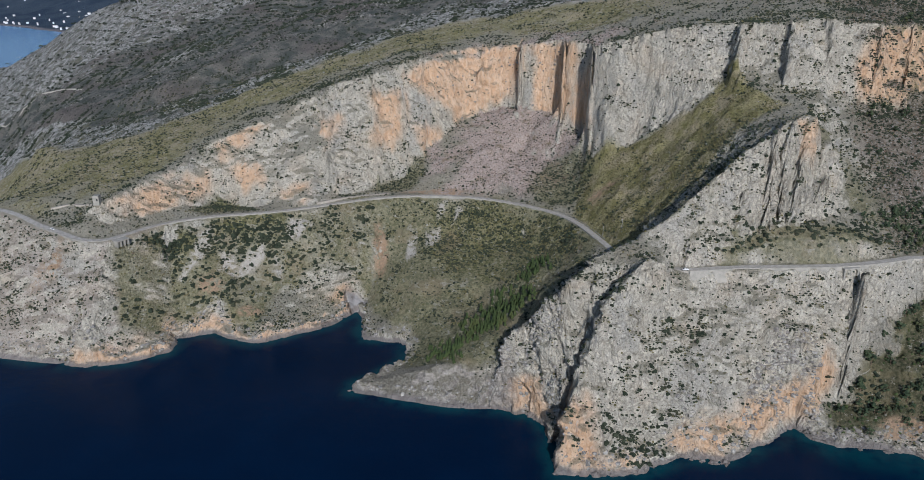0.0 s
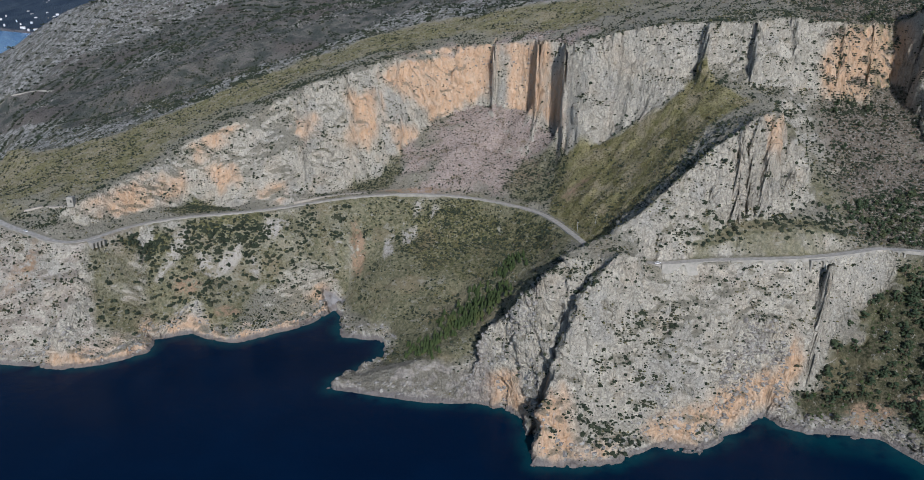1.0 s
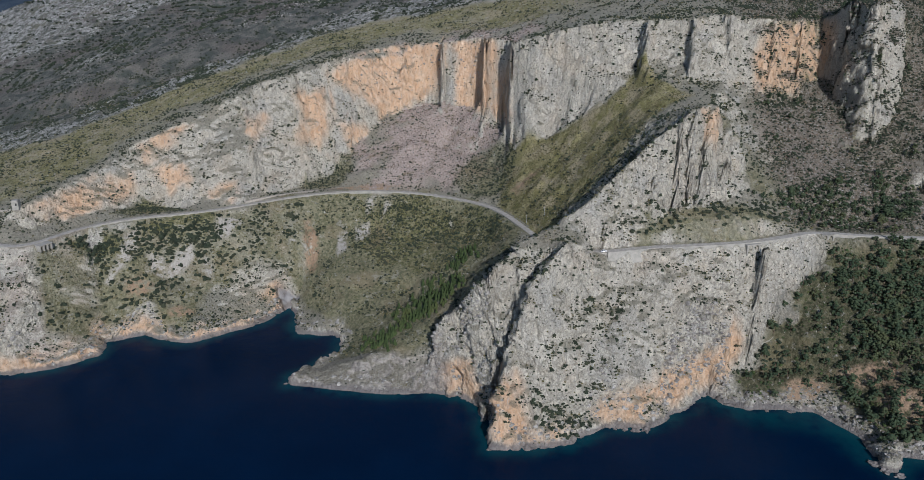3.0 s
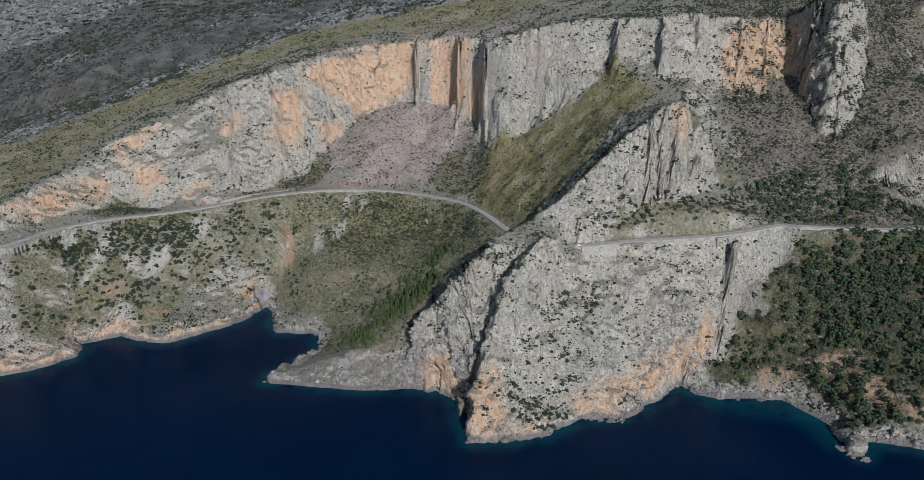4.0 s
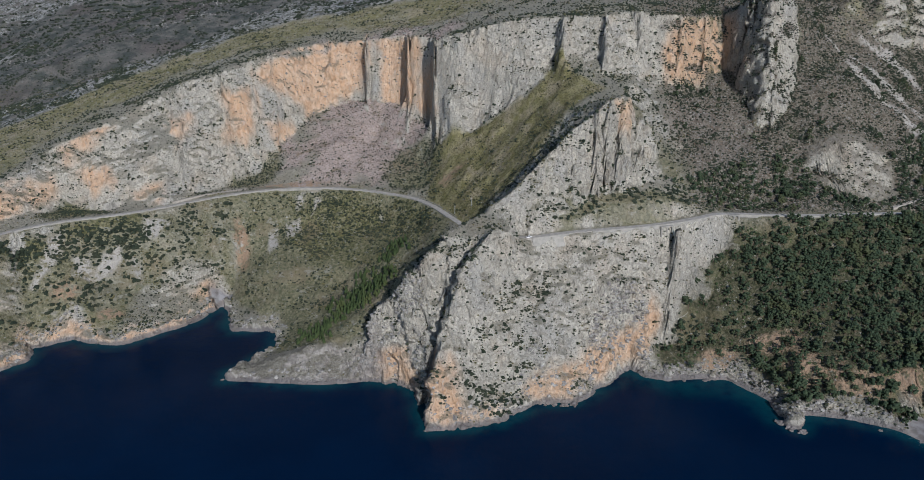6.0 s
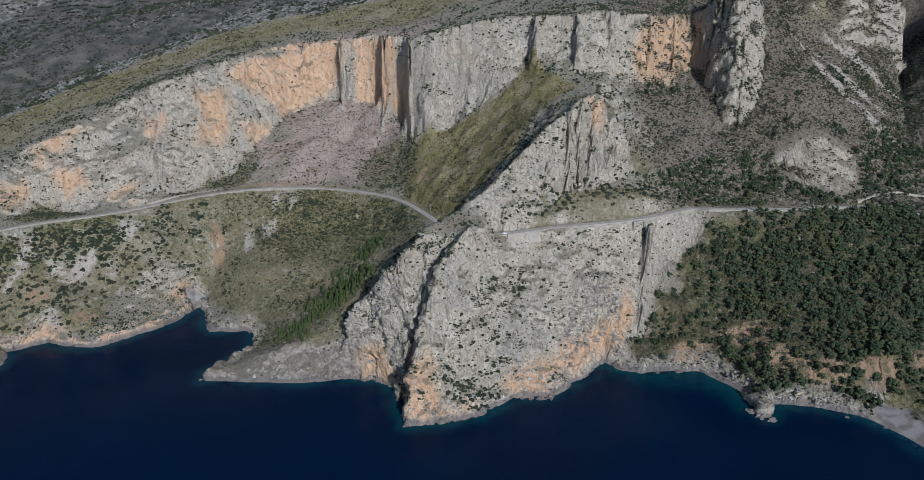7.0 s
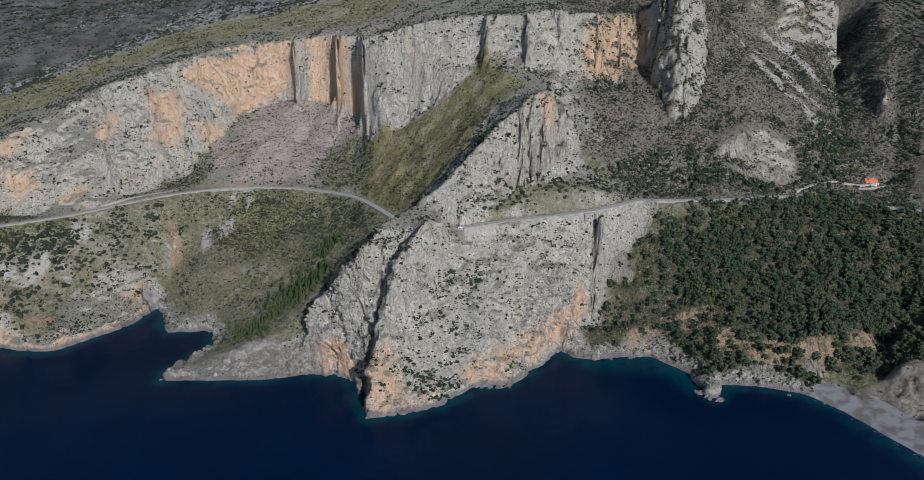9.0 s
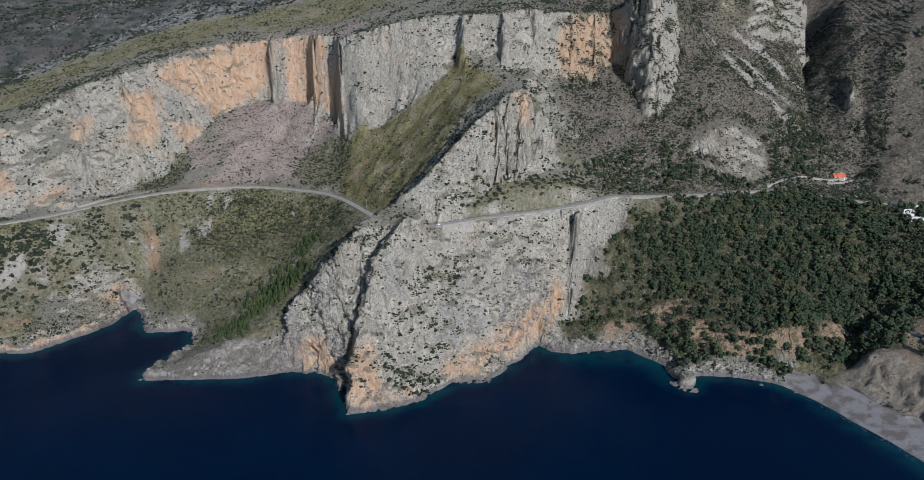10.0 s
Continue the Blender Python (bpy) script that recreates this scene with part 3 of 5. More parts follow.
weight *= np.where(profile < -3, 0.05, 1.0) * (1 - 0.6 * ease(930, 1040, FY))
for _ in range(3):
    p = np.pad(weight, ((0, 0), (3, 3)), mode="edge")
    weight = sum(p[:, k:k + weight.shape[1]] for k in range(7)) / 7
    p = np.pad(weight, ((2, 2), (0, 0)), mode="edge")
    weight = sum(p[k:k + weight.shape[0]] for k in range(5)) / 5
total = np.cumsum(weight, 0)
total = (total - total[0]) / (total[-1] - total[0])
ROWS = 560
share = np.linspace(0, 1, ROWS)
mid_y = np.stack([np.interp(share, total[:, k], fine_y) for k in range(len(grid_x))], 1)
back_y = stretch(CORE[3], 5900, 8, 1.07)
GY = np.vstack([mid_y, np.repeat(back_y[:, None], len(grid_x), 1)])
GX = np.repeat(grid_x[None], GY.shape[0], 0)
GZ = height(GX, GY)


def grid_normals(x, y, z):
    p = np.stack([x, y, z], -1)
    du, dv = np.gradient(p, axis=1), np.gradient(p, axis=0)
    n = np.cross(du, dv)
    return n / np.maximum(np.linalg.norm(n, axis=-1, keepdims=True), 1e-9)


GN = grid_normals(GX, GY, GZ)
in_core = (GX > CORE[0]) & (GX < CORE[1]) & (GY < CORE[3])
free = ease(5, 11, np.where(in_core, road_off(GX, GY), 99)) * ease(-2, 2, GZ)
cover = covers(GX, GY, GZ, GN[..., 2])
turfed = (1 - 0.8 * cover["scrub"]) * (1 - 0.85 * cover["grass"]) * (1 - 0.8 * cover["scree"])
rock_amount = ease(0.74, 0.48, GN[..., 2]) * (1 - 0.6 * ease(-105, -88, GX) * ease(10, 0, GX) * ease(690, 720, GY))
wx, wz = GX + 9 * fbm(GX / 30, GY / 30, GZ / 30, 2, 25), GZ + 12 * fbm(GX / 40, GY / 40, GZ / 40, 2, 26)


def blocks(x, y, z, seed):
    """Split rock: each cell of a scatter stands out by its own amount and leans its own way."""
    bx, by, bz = np.floor(x), np.floor(y), np.floor(z)
    best, out = np.full(x.shape, 9.0), np.zeros(x.shape)
    for i in (-1, 0, 1):
        for j in (-1, 0, 1):
            for k in (-1, 0, 1):
                cx, cy, cz = bx + i, by + j, bz + k
                dx, dy, dz = (c + hashed(cx, cy, cz, seed + q) - a for q, (c, a) in enumerate(((cx, x), (cy, y), (cz, z))))
                d = dx * dx + dy * dy + dz * dz
                lean = hashed(cx, cy, cz, seed + 3) - 0.5 + 0.9 * (hashed(cx, cy, cz, seed + 4) - 0.5) * dx + 0.9 * (hashed(cx, cy, cz, seed + 5) - 0.3) * dz
                out = np.where(d < best, lean, out)
                best = np.minimum(best, d)
    return out


relief = (ridged(wx / 17, GY / 30, wz / 34, 4, 21) - 0.55) * 1.8 * rock_amount
relief += fbm(GX / 11, GY / 11, GZ / 9, 4, 22) * (0.4 + 0.9 * rock_amount)
relief += (blocks(wx / 12, GY / 12, wz / 17, 80) * 4.2 + blocks(wx / 5, GY / 5, wz / 6.5, 90) * 2.6) * rock_amount
relief -= ease(0.70, 0.9, ridged(wx / 26, GY / 40, wz / 55, 2, 24)) * 3.0 * rock_amount
bed = (GZ + 0.35 * GX + 14 * fbm(GX / 50, GY / 50, GZ / 50, 2, 27)) / 15
relief += (np.abs((bed % 1) - 0.35) - 0.25) * 2.6 * rock_amount * np.where(GY < 640, 1.3, 0.6)
relief *= np.maximum(turfed, 1 - ease(0.15, 0.4, GN[..., 2]))
relief += (ridged((GX * 0.9 + GY * 0.43) / 9, (GY * 0.9 - GX * 0.43) / 40, octaves=3, seed=28) - 0.5) * 5.0 * cover["clay"]
relief *= np.where(GY < 640, 0.95, 0.85) * (1 - 0.45 * ease(-12, 0, GX) * ease(104, 92, GX) * ease(640, 665, GY))
relief *= free * np.where(in_core, 1, 0.5)
GX, GY, GZ = (a + relief * GN[..., k] for k, a in enumerate((GX, GY, GZ)))
GZ = np.where((GZ < 0.4) & (shore_off(GX, GY) > 4) & in_core, 0.4, GZ)
GN = grid_normals(GX, GY, GZ)


def mesh_from(name, verts, faces, smooth=True):
    """A mesh from arrays; faces all of one length."""
    me = bpy.data.meshes.new(name)
    faces = np.asarray(faces, np.int32)
    me.vertices.add(len(verts))
    me.vertices.foreach_set("co", np.asarray(verts, np.float32).ravel())
    me.loops.add(faces.size)
    me.loops.foreach_set("vertex_index", faces.ravel())
    me.polygons.add(len(faces))
    me.polygons.foreach_set("loop_start", np.arange(0, faces.size, faces.shape[1], dtype=np.int32))
    me.polygons.foreach_set("use_smooth", np.full(len(faces), smooth))
    me.update(calc_edges=True)
    me.validate()
    return me


def grid_faces(h, w):
    i = np.arange(h * w).reshape(h, w)
    return np.stack([i[:-1, :-1], i[:-1, 1:], i[1:, 1:], i[1:, :-1]], -1).reshape(-1, 4)


ground_mesh = mesh_from("ground", np.stack([GX, GY, GZ], -1).reshape(-1, 3), grid_faces(*GX.shape))
ground = tagged(new("ground", ground_mesh), "steep limestone coast with scrub, grass and bare cliffs", "ground", kind="structure")

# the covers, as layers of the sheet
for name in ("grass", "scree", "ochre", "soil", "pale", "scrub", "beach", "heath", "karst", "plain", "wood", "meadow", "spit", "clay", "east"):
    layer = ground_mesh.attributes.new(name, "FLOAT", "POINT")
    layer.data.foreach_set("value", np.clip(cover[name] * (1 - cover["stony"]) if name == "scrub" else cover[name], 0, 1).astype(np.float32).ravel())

# ---------------------------------------------------------------- materials
class Nodes:
    """A node material written as sums."""
    def __init__(self, name, roughness=0.9, specular=0.3, metallic=0.0):
        self.mat = bpy.data.materials.new(name)
        self.mat.use_nodes = True
        self.t = self.mat.node_tree
        self.shader = self.t.nodes["Principled BSDF"]
        self.shader.inputs["Roughness"].default_value = roughness
        self.shader.inputs["Specular IOR Level"].default_value = specular
        self.shader.inputs["Metallic"].default_value = metallic

    def put(self, socket, value):
        if hasattr(value, "is_output"):
            self.t.links.new(value, socket)
        else:
            socket.default_value = (*value, 1.0) if isinstance(value, tuple) and len(value) == 3 and socket.type == "RGBA" else value

    def place(self, scale=(1, 1, 1), kind="position"):
        if kind == "position":
            out = self.t.nodes.new("ShaderNodeNewGeometry").outputs["Position"]
        else:
            out = self.t.nodes.new("ShaderNodeTexCoord").outputs["Object"]
        m = self.t.nodes.new("ShaderNodeMapping")
        m.inputs["Scale"].default_value = scale
        self.t.links.new(out, m.inputs["Vector"])
        return m.outputs[0]

    def noise(self, vector, scale, detail=5, rough=0.55, warp=0.0):
        n = self.t.nodes.new("ShaderNodeTexNoise")
        self.put(n.inputs["Vector"], vector)
        n.inputs["Scale"].default_value, n.inputs["Detail"].default_value = scale, detail
        n.inputs["Roughness"].default_value, n.inputs["Distortion"].default_value = rough, warp
        return n.outputs["Fac"]

    def cells(self, vector, scale, feature="F1", what="Distance"):
        n = self.t.nodes.new("ShaderNodeTexVoronoi")
        n.feature = feature
        self.put(n.inputs["Vector"], vector)
        n.inputs["Scale"].default_value = scale
        return n.outputs[what]

    def attr(self, name):
        n = self.t.nodes.new("ShaderNodeAttribute")
        n.attribute_name = name
        return n.outputs["Fac"]

    def math(self, op, a, b=0.0, clamp=False):
        n = self.t.nodes.new("ShaderNodeMath")
        n.operation, n.use_clamp = op, clamp
        self.put(n.inputs[0], a), self.put(n.inputs[1], b)
        return n.outputs[0]

    def ramp(self, value, lo, hi, out0=0.0, out1=1.0):
        n = self.t.nodes.new("ShaderNodeMapRange")
        n.interpolation_type = "SMOOTHSTEP"
        for k, v in zip(("Value", "From Min", "From Max", "To Min", "To Max"), (value, lo, hi, out0, out1)):
            self.put(n.inputs[k], v)
        return n.outputs[0]

    def mix(self, fac, a, b):
        n = self.t.nodes.new("ShaderNodeMix")
        n.data_type = "RGBA"
        self.put(n.inputs[0], fac), self.put(n.inputs[6], a), self.put(n.inputs[7], b)
        return n.outputs[2]

    def up(self):
        g = self.t.nodes.new("ShaderNodeNewGeometry")
        s = self.t.nodes.new("ShaderNodeSeparateXYZ")
        self.t.links.new(g.outputs["Normal"], s.inputs[0])
        return s.outputs[2]

    def finish(self, colour, height=None, distance=0.3, strength=0.6, roughness=None):
        self.put(self.shader.inputs["Base Color"], colour)
        if height is not None:
            b = self.t.nodes.new("ShaderNodeBump")
            b.inputs["Distance"].default_value, b.inputs["Strength"].default_value = distance, strength
            self.put(b.inputs["Height"], height)
            self.t.links.new(b.outputs[0], self.shader.inputs["Normal"])
        if roughness is not None:
            self.put(self.shader.inputs["Roughness"], roughness)
        return self.mat


def land_material():
    m = Nodes("limestone_land", 0.95, 0.12)
    p, tall = m.place(), m.place((1, 1, 0.22))
    big, mid, fine = m.noise(p, 0.035, 4), m.noise(p, 0.17, 8, 0.74, 0.4), m.noise(p, 0.75, 6, 0.78)
    spot = m.noise(m.place((1, 1, 0.7)), 0.36, 5, 0.72, 0.8)
    streak = m.noise(tall, 0.26, 6, 0.66, 0.5)
    warped = m.t.nodes.new("ShaderNodeVectorMath")
    warped.operation = "MULTIPLY_ADD"
    sway = m.t.nodes.new("ShaderNodeTexNoise")
    sway.inputs["Scale"].default_value, sway.inputs["Detail"].default_value = 0.12, 4
    m.t.links.new(p, sway.inputs["Vector"])
    m.t.links.new(sway.outputs["Color"], warped.inputs[0])
    warped.inputs[1].default_value = (7, 7, 7)
    m.t.links.new(m.place((1, 1, 0.6)), warped.inputs[2])
    wv = warped.outputs[0]
    block, joint = m.cells(wv, 0.24, what="Color"), m.cells(wv, 0.24, "DISTANCE_TO_EDGE")
    chip, seam = m.cells(wv, 0.75, what="Color"), m.cells(wv, 0.75, "DISTANCE_TO_EDGE")
    herb = m.math("SUBTRACT", m.cells(p, 0.55), m.math("MULTIPLY", m.math("MULTIPLY", m.cells(p, 0.55, what="Color"), m.ramp(m.noise(p, 0.06, 4, 0.65), 0.40, 0.62)), 0.50))
    rock = m.mix(m.ramp(mid, 0.34, 0.66), (0.456, 0.423, 0.358), (0.621, 0.578, 0.492))
    rock = m.mix(m.ramp(block, 0.25, 0.75, 0, 0.45), rock, (0.728, 0.679, 0.580))
    rock = m.mix(m.ramp(chip, 0.30, 0.70, 0.30, 0), rock, (0.320, 0.299, 0.258))
    rock = m.mix(m.ramp(streak, 0.52, 0.70, 0, 0.55), rock, (0.718, 0.661, 0.558))
    rock = m.mix(m.ramp(big, 0.52, 0.68, 0, 0.5), rock, (0.582, 0.487, 0.376))
    rock = m.mix(m.ramp(m.noise(p, 0.022, 3), 0.52, 0.64, 0, 0.45), rock, (0.417, 0.411, 0.389))
    rock = m.mix(m.ramp(spot, 0.58, 0.66, 0, 0.45), rock, (0.15, 0.148, 0.13))
    rock = m.mix(m.ramp(fine, 0.54, 0.62, 0, 0.5), rock, (0.17, 0.168, 0.155))
    rock = m.mix(m.ramp(fine, 0.455, 0.39, 0, 0.6), rock, (0.718, 0.671, 0.575))
    rock = m.mix(m.math("MULTIPLY", m.ramp(joint, 0.10, 0.01), m.ramp(mid, 0.48, 0.58, 0, 0.45)), rock, (0.16, 0.154, 0.138))
    rock = m.mix(m.ramp(seam, 0.10, 0.0, 0, 0.22), rock, (0.17, 0.163, 0.145))
    ochre = m.mix(m.ramp(streak, 0.36, 0.66), (0.66, 0.41, 0.245), (0.74, 0.555, 0.40))
    ochre = m.mix(m.ramp(chip, 0.3, 0.7, 0.2, 0), ochre, (0.60, 0.42, 0.29))
    ochre = m.mix(m.ramp(spot, 0.57, 0.68, 0, 0.6), ochre, (0.27, 0.18, 0.13))
    ochre = m.mix(m.ramp(streak, 0.42, 0.34, 0, 0.5), ochre, (0.58, 0.50, 0.44))
    rock = m.mix(m.math("MULTIPLY", m.attr("ochre"), m.ramp(m.math("ADD", m.noise(p, 0.09, 4, 0.6), m.math("MULTIPLY", streak, 0.6)), 0.48, 0.84, 0.5, 1.0)), rock, ochre)
    rock = m.mix(m.math("MULTIPLY", m.math("MULTIPLY", m.ramp(herb, 0.06, -0.02, 0, 0.65), m.ramp(m.up(), 0.05, 0.40, 0.25, 1.0)), m.ramp(m.attr("ochre"), 0.2, 0.8, 1.0, 0.2)), rock, (0.075, 0.080, 0.048))
    rock = m.mix(m.math("MULTIPLY", m.attr("spit"), m.ramp(mid, 0.36, 0.50, 0.5, 0.9)), rock, m.mix(m.ramp(m.noise(m.place((0.4, 1, 1)), 0.25, 6, 0.7), 0.4, 0.6), (0.22, 0.20, 0.185), (0.40, 0.37, 0.335)))
    # turf and dirt that lie on ledges
    flat = m.ramp(m.math("ADD", m.up(), m.math("MULTIPLY", m.math("SUBTRACT", mid, 0.5), 1.4)), 0.52, 0.76)
    dirt = m.mix(m.ramp(fine, 0.4, 0.62), (0.115, 0.108, 0.062), (0.27, 0.25, 0.195))
    col = m.mix(m.math("MULTIPLY", flat, 0.62), rock, dirt)
    scree = m.mix(m.ramp(fine, 0.38, 0.66), (0.52, 0.43, 0.385), (0.25, 0.195, 0.165))
    scree = m.mix(m.ramp(m.noise(p, 0.3, 6, 0.7), 0.54, 0.66), scree, (0.42, 0.37, 0.34))
    scree = m.mix(m.ramp(m.noise(p, 0.06, 5, 0.7), 0.55, 0.68, 0, 0.7), scree, (0.19, 0.15, 0.08))
    col = m.mix(m.math("MULTIPLY", m.attr("scree"), m.ramp(m.up(), 0.30, 0.55)), col, scree)
    turf = m.mix(m.ramp(m.noise(p, 0.12, 7, 0.7), 0.38, 0.64), (0.190, 0.176, 0.074), (0.32, 0.285, 0.155))
    turf = m.mix(m.ramp(m.noise(p, 0.045, 6, 0.7), 0.46, 0.62, 0, 0.85), turf, (0.37, 0.315, 0.215))
    turf = m.mix(m.ramp(fine, 0.48, 0.66), turf, (0.070, 0.074, 0.032))
    turf = m.mix(m.math("MULTIPLY", m.ramp(m.noise(p, 0.3, 6, 0.74), 0.55, 0.63), m.ramp(m.attr("meadow"), 0.2, 0.8, 0.8, 0.15)), turf, (0.40, 0.38, 0.33))
    col = m.mix(m.math("MULTIPLY", m.attr("grass"), m.math("MAXIMUM", m.ramp(m.up(), 0.40, 0.62), m.math("MULTIPLY", m.attr("meadow"), m.ramp(m.up(), 0.05, 0.2)))), col, turf)
    scrub = m.mix(m.ramp(m.noise(p, 0.35, 7, 0.72), 0.42, 0.60), (0.098, 0.103, 0.048), (0.245, 0.225, 0.132))
    scrub = m.mix(m.ramp(m.noise(p, 0.03, 5, 0.6), 0.50, 0.64, 0, 0.6), scrub, (0.25, 0.20, 0.125))
    scrub = m.mix(m.ramp(m.noise(m.place((1, 1, 2.2)), 0.075, 6, 0.7, 0.6), 0.58, 0.66, 0, 0.7), scrub, (0.36, 0.345, 0.29))
    scrub = m.mix(m.ramp(m.noise(p, 0.22, 7, 0.74), 0.60, 0.68), scrub, (0.40, 0.385, 0.35))
    col = m.mix(m.math("MULTIPLY", m.attr("scrub"), m.ramp(m.up(), 0.06, 0.28)), col, scrub)
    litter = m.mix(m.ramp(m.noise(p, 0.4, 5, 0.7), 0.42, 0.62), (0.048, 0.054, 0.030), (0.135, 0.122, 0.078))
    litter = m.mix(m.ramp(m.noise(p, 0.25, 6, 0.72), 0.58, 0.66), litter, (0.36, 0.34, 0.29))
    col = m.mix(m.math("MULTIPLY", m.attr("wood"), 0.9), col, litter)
    # leafless woods and karst of the far hills
    heath = m.mix(m.ramp(m.noise(p, 0.05, 8, 0.74), 0.42, 0.58), (0.080, 0.090, 0.080), (0.19, 0.178, 0.16))
    heath = m.mix(m.ramp(m.noise(p, 0.008, 4, 0.6), 0.50, 0.62, 0, 0.6), heath, (0.15, 0.125, 0.115))
    heath = m.mix(m.ramp(m.noise(p, 0.20, 6, 0.75), 0.57, 0.62, 0, 0.8), heath, (0.030, 0.040, 0.030))
    slabs = m.mix(m.ramp(m.noise(p, 0.11, 7, 0.78, 0.8), 0.46, 0.54), (0.13, 0.133, 0.115), (0.40, 0.39, 0.37))
    slabs = m.mix(m.ramp(m.noise(p, 0.030, 6, 0.7), 0.52, 0.62, 0, 0.8), slabs, (0.13, 0.125, 0.09))
    heath = m.mix(m.ramp(m.math("ADD", m.attr("karst"), m.math("MULTIPLY", m.math("SUBTRACT", m.noise(p, 0.04, 6, 0.72), 0.5), 1.6)), 0.35, 0.65), heath, slabs)
    col = m.mix(m.attr("heath"), col, heath)
    # far plain: distance haze painted into the land colour as dark blue
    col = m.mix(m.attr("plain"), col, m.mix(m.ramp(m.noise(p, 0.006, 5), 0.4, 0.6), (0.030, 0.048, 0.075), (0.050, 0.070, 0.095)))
    grey = m.mix(m.ramp(m.noise(p, 0.3, 7, 0.74), 0.42, 0.60), (0.100, 0.085, 0.068), (0.235, 0.204, 0.174))
    grey = m.mix(m.ramp(m.noise(p, 0.55, 5, 0.7), 0.57, 0.63), grey, (0.39, 0.358, 0.322))
    col = m.mix(m.math("MULTIPLY", m.attr("east"), m.ramp(m.up(), 0.25, 0.5, 0, 0.8)), col, grey)
    clay = m.mix(m.ramp(m.noise(m.place((1, 1, 0.3)), 0.3, 6, 0.7), 0.38, 0.62), (0.24, 0.205, 0.16), (0.40, 0.345, 0.275))
    col = m.mix(m.attr("clay"), col, clay)
    earth = m.mix(m.ramp(fine, 0.35, 0.7), (0.42, 0.29, 0.19), (0.28, 0.205, 0.145))
    col = m.mix(m.math("MULTIPLY", m.attr("soil"), m.ramp(mid, 0.42, 0.54)), col, earth)
    pale = m.mix(m.ramp(fine, 0.4, 0.65), (0.50, 0.465, 0.415), (0.36, 0.335, 0.295))
    col = m.mix(m.math("MULTIPLY", m.attr("pale"), m.ramp(mid, 0.41, 0.50)), col, pale)
    sand = m.mix(m.ramp(m.noise(p, 0.10, 4), 0.42, 0.6), (0.25, 0.24, 0.235), (0.155, 0.138, 0.127))
    col = m.mix(m.attr("beach"), col, sand)
    # the wave-washed foot of the rocks
    z = m.t.nodes.new("ShaderNodeSeparateXYZ")
    m.t.links.new(m.place(), z.inputs[0])
    wet = m.ramp(m.math("ADD", z.outputs[2], m.math("MULTIPLY", mid, -6.0)), -1.0, 1.6, 0.8, 0.0)
    col = m.mix(m.math("MULTIPLY", wet, m.math("SUBTRACT", 1.0, m.attr("beach"))), col, m.mix(fine, (0.30, 0.27, 0.26), (0.14, 0.13, 0.13)))
    h = m.math("ADD", m.math("MULTIPLY", mid, 1.2), m.math("MULTIPLY", fine, 0.8))
    h = m.math("ADD", h, m.math("MULTIPLY", streak, 0.7))
    h = m.math("SUBTRACT", h, m.math("MULTIPLY", m.ramp(spot, 0.52, 0.68), 0.35))
    loose = m.attr("beach")
    for name in ("soil", "clay", "grass", "scree", "scrub", "pale"):
        loose = m.math("MAXIMUM", loose, m.attr(name))
    split = m.math("ADD", m.math("MULTIPLY", m.math("ADD", block, m.math("MULTIPLY", chip, 0.5)), 0.35), m.math("MULTIPLY", m.math("MINIMUM", joint, 0.12), 3.0))
    h = m.math("ADD", h, m.math("MULTIPLY", split, m.ramp(loose, 0.1, 0.7, 1.0, 0.0)))
    h = m.math("MULTIPLY", h, m.ramp(m.attr("beach"), 0.1, 0.9, 1.0, 0.15))
    return m.finish(col, h, 3.0, 0.9)


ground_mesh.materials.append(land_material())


def sea_material():
    m = Nodes("sea_water", 0.2, 0.05)
    p = m.place()
    col = m.mix(m.ramp(m.noise(p, 0.01, 4), 0.35, 0.7), (0.0001, 0.0064, 0.023), (0.0002, 0.0088, 0.030))
    col = m.mix(m.math("MULTIPLY", m.attr("shallow"), m.ramp(m.noise(p, 0.05, 4), 0.25, 0.6)), col, (0.003, 0.045, 0.058))
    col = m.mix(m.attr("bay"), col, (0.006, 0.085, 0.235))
    foam = m.math("MULTIPLY", m.attr("lap"), m.ramp(m.noise(p, 0.5, 5, 0.7), 0.54, 0.62))
    col = m.mix(m.math("MULTIPLY", foam, 0.2), col, (0.55, 0.60, 0.62))
    h = m.math("ADD", m.noise(p, 0.5, 4), m.math("MULTIPLY", m.noise(p, 0.09, 3), 2.0))
    return m.finish(col, h, 0.3, 0.3)


sea_x = np.concatenate([stretch(-520, -5600, 8, 1.12)[::-1], np.arange(-520, 481, 5.0), stretch(480, 4500, 8, 1.12)])
sea_y = np.concatenate([stretch(300, -2500, 8, 1.12)[::-1], np.arange(300, 661, 5.0), stretch(660, 6000, 8, 1.12)])
SX, SY = np.meshgrid(sea_x, sea_y)
sea_mesh = mesh_from("sea", np.stack([SX, SY, np.zeros_like(SX)], -1).reshape(-1, 3), grid_faces(*SX.shape))
near = -coast_distance(SX, SY)
wide = 14 + 26 * ease(120, 200, SX) * ease(420, 470, SY) + 8 * ease(300, 330, SX)
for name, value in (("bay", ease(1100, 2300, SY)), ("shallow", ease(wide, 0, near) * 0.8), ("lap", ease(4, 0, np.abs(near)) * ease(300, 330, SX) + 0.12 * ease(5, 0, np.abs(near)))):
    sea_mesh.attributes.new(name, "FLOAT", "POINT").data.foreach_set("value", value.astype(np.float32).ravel())
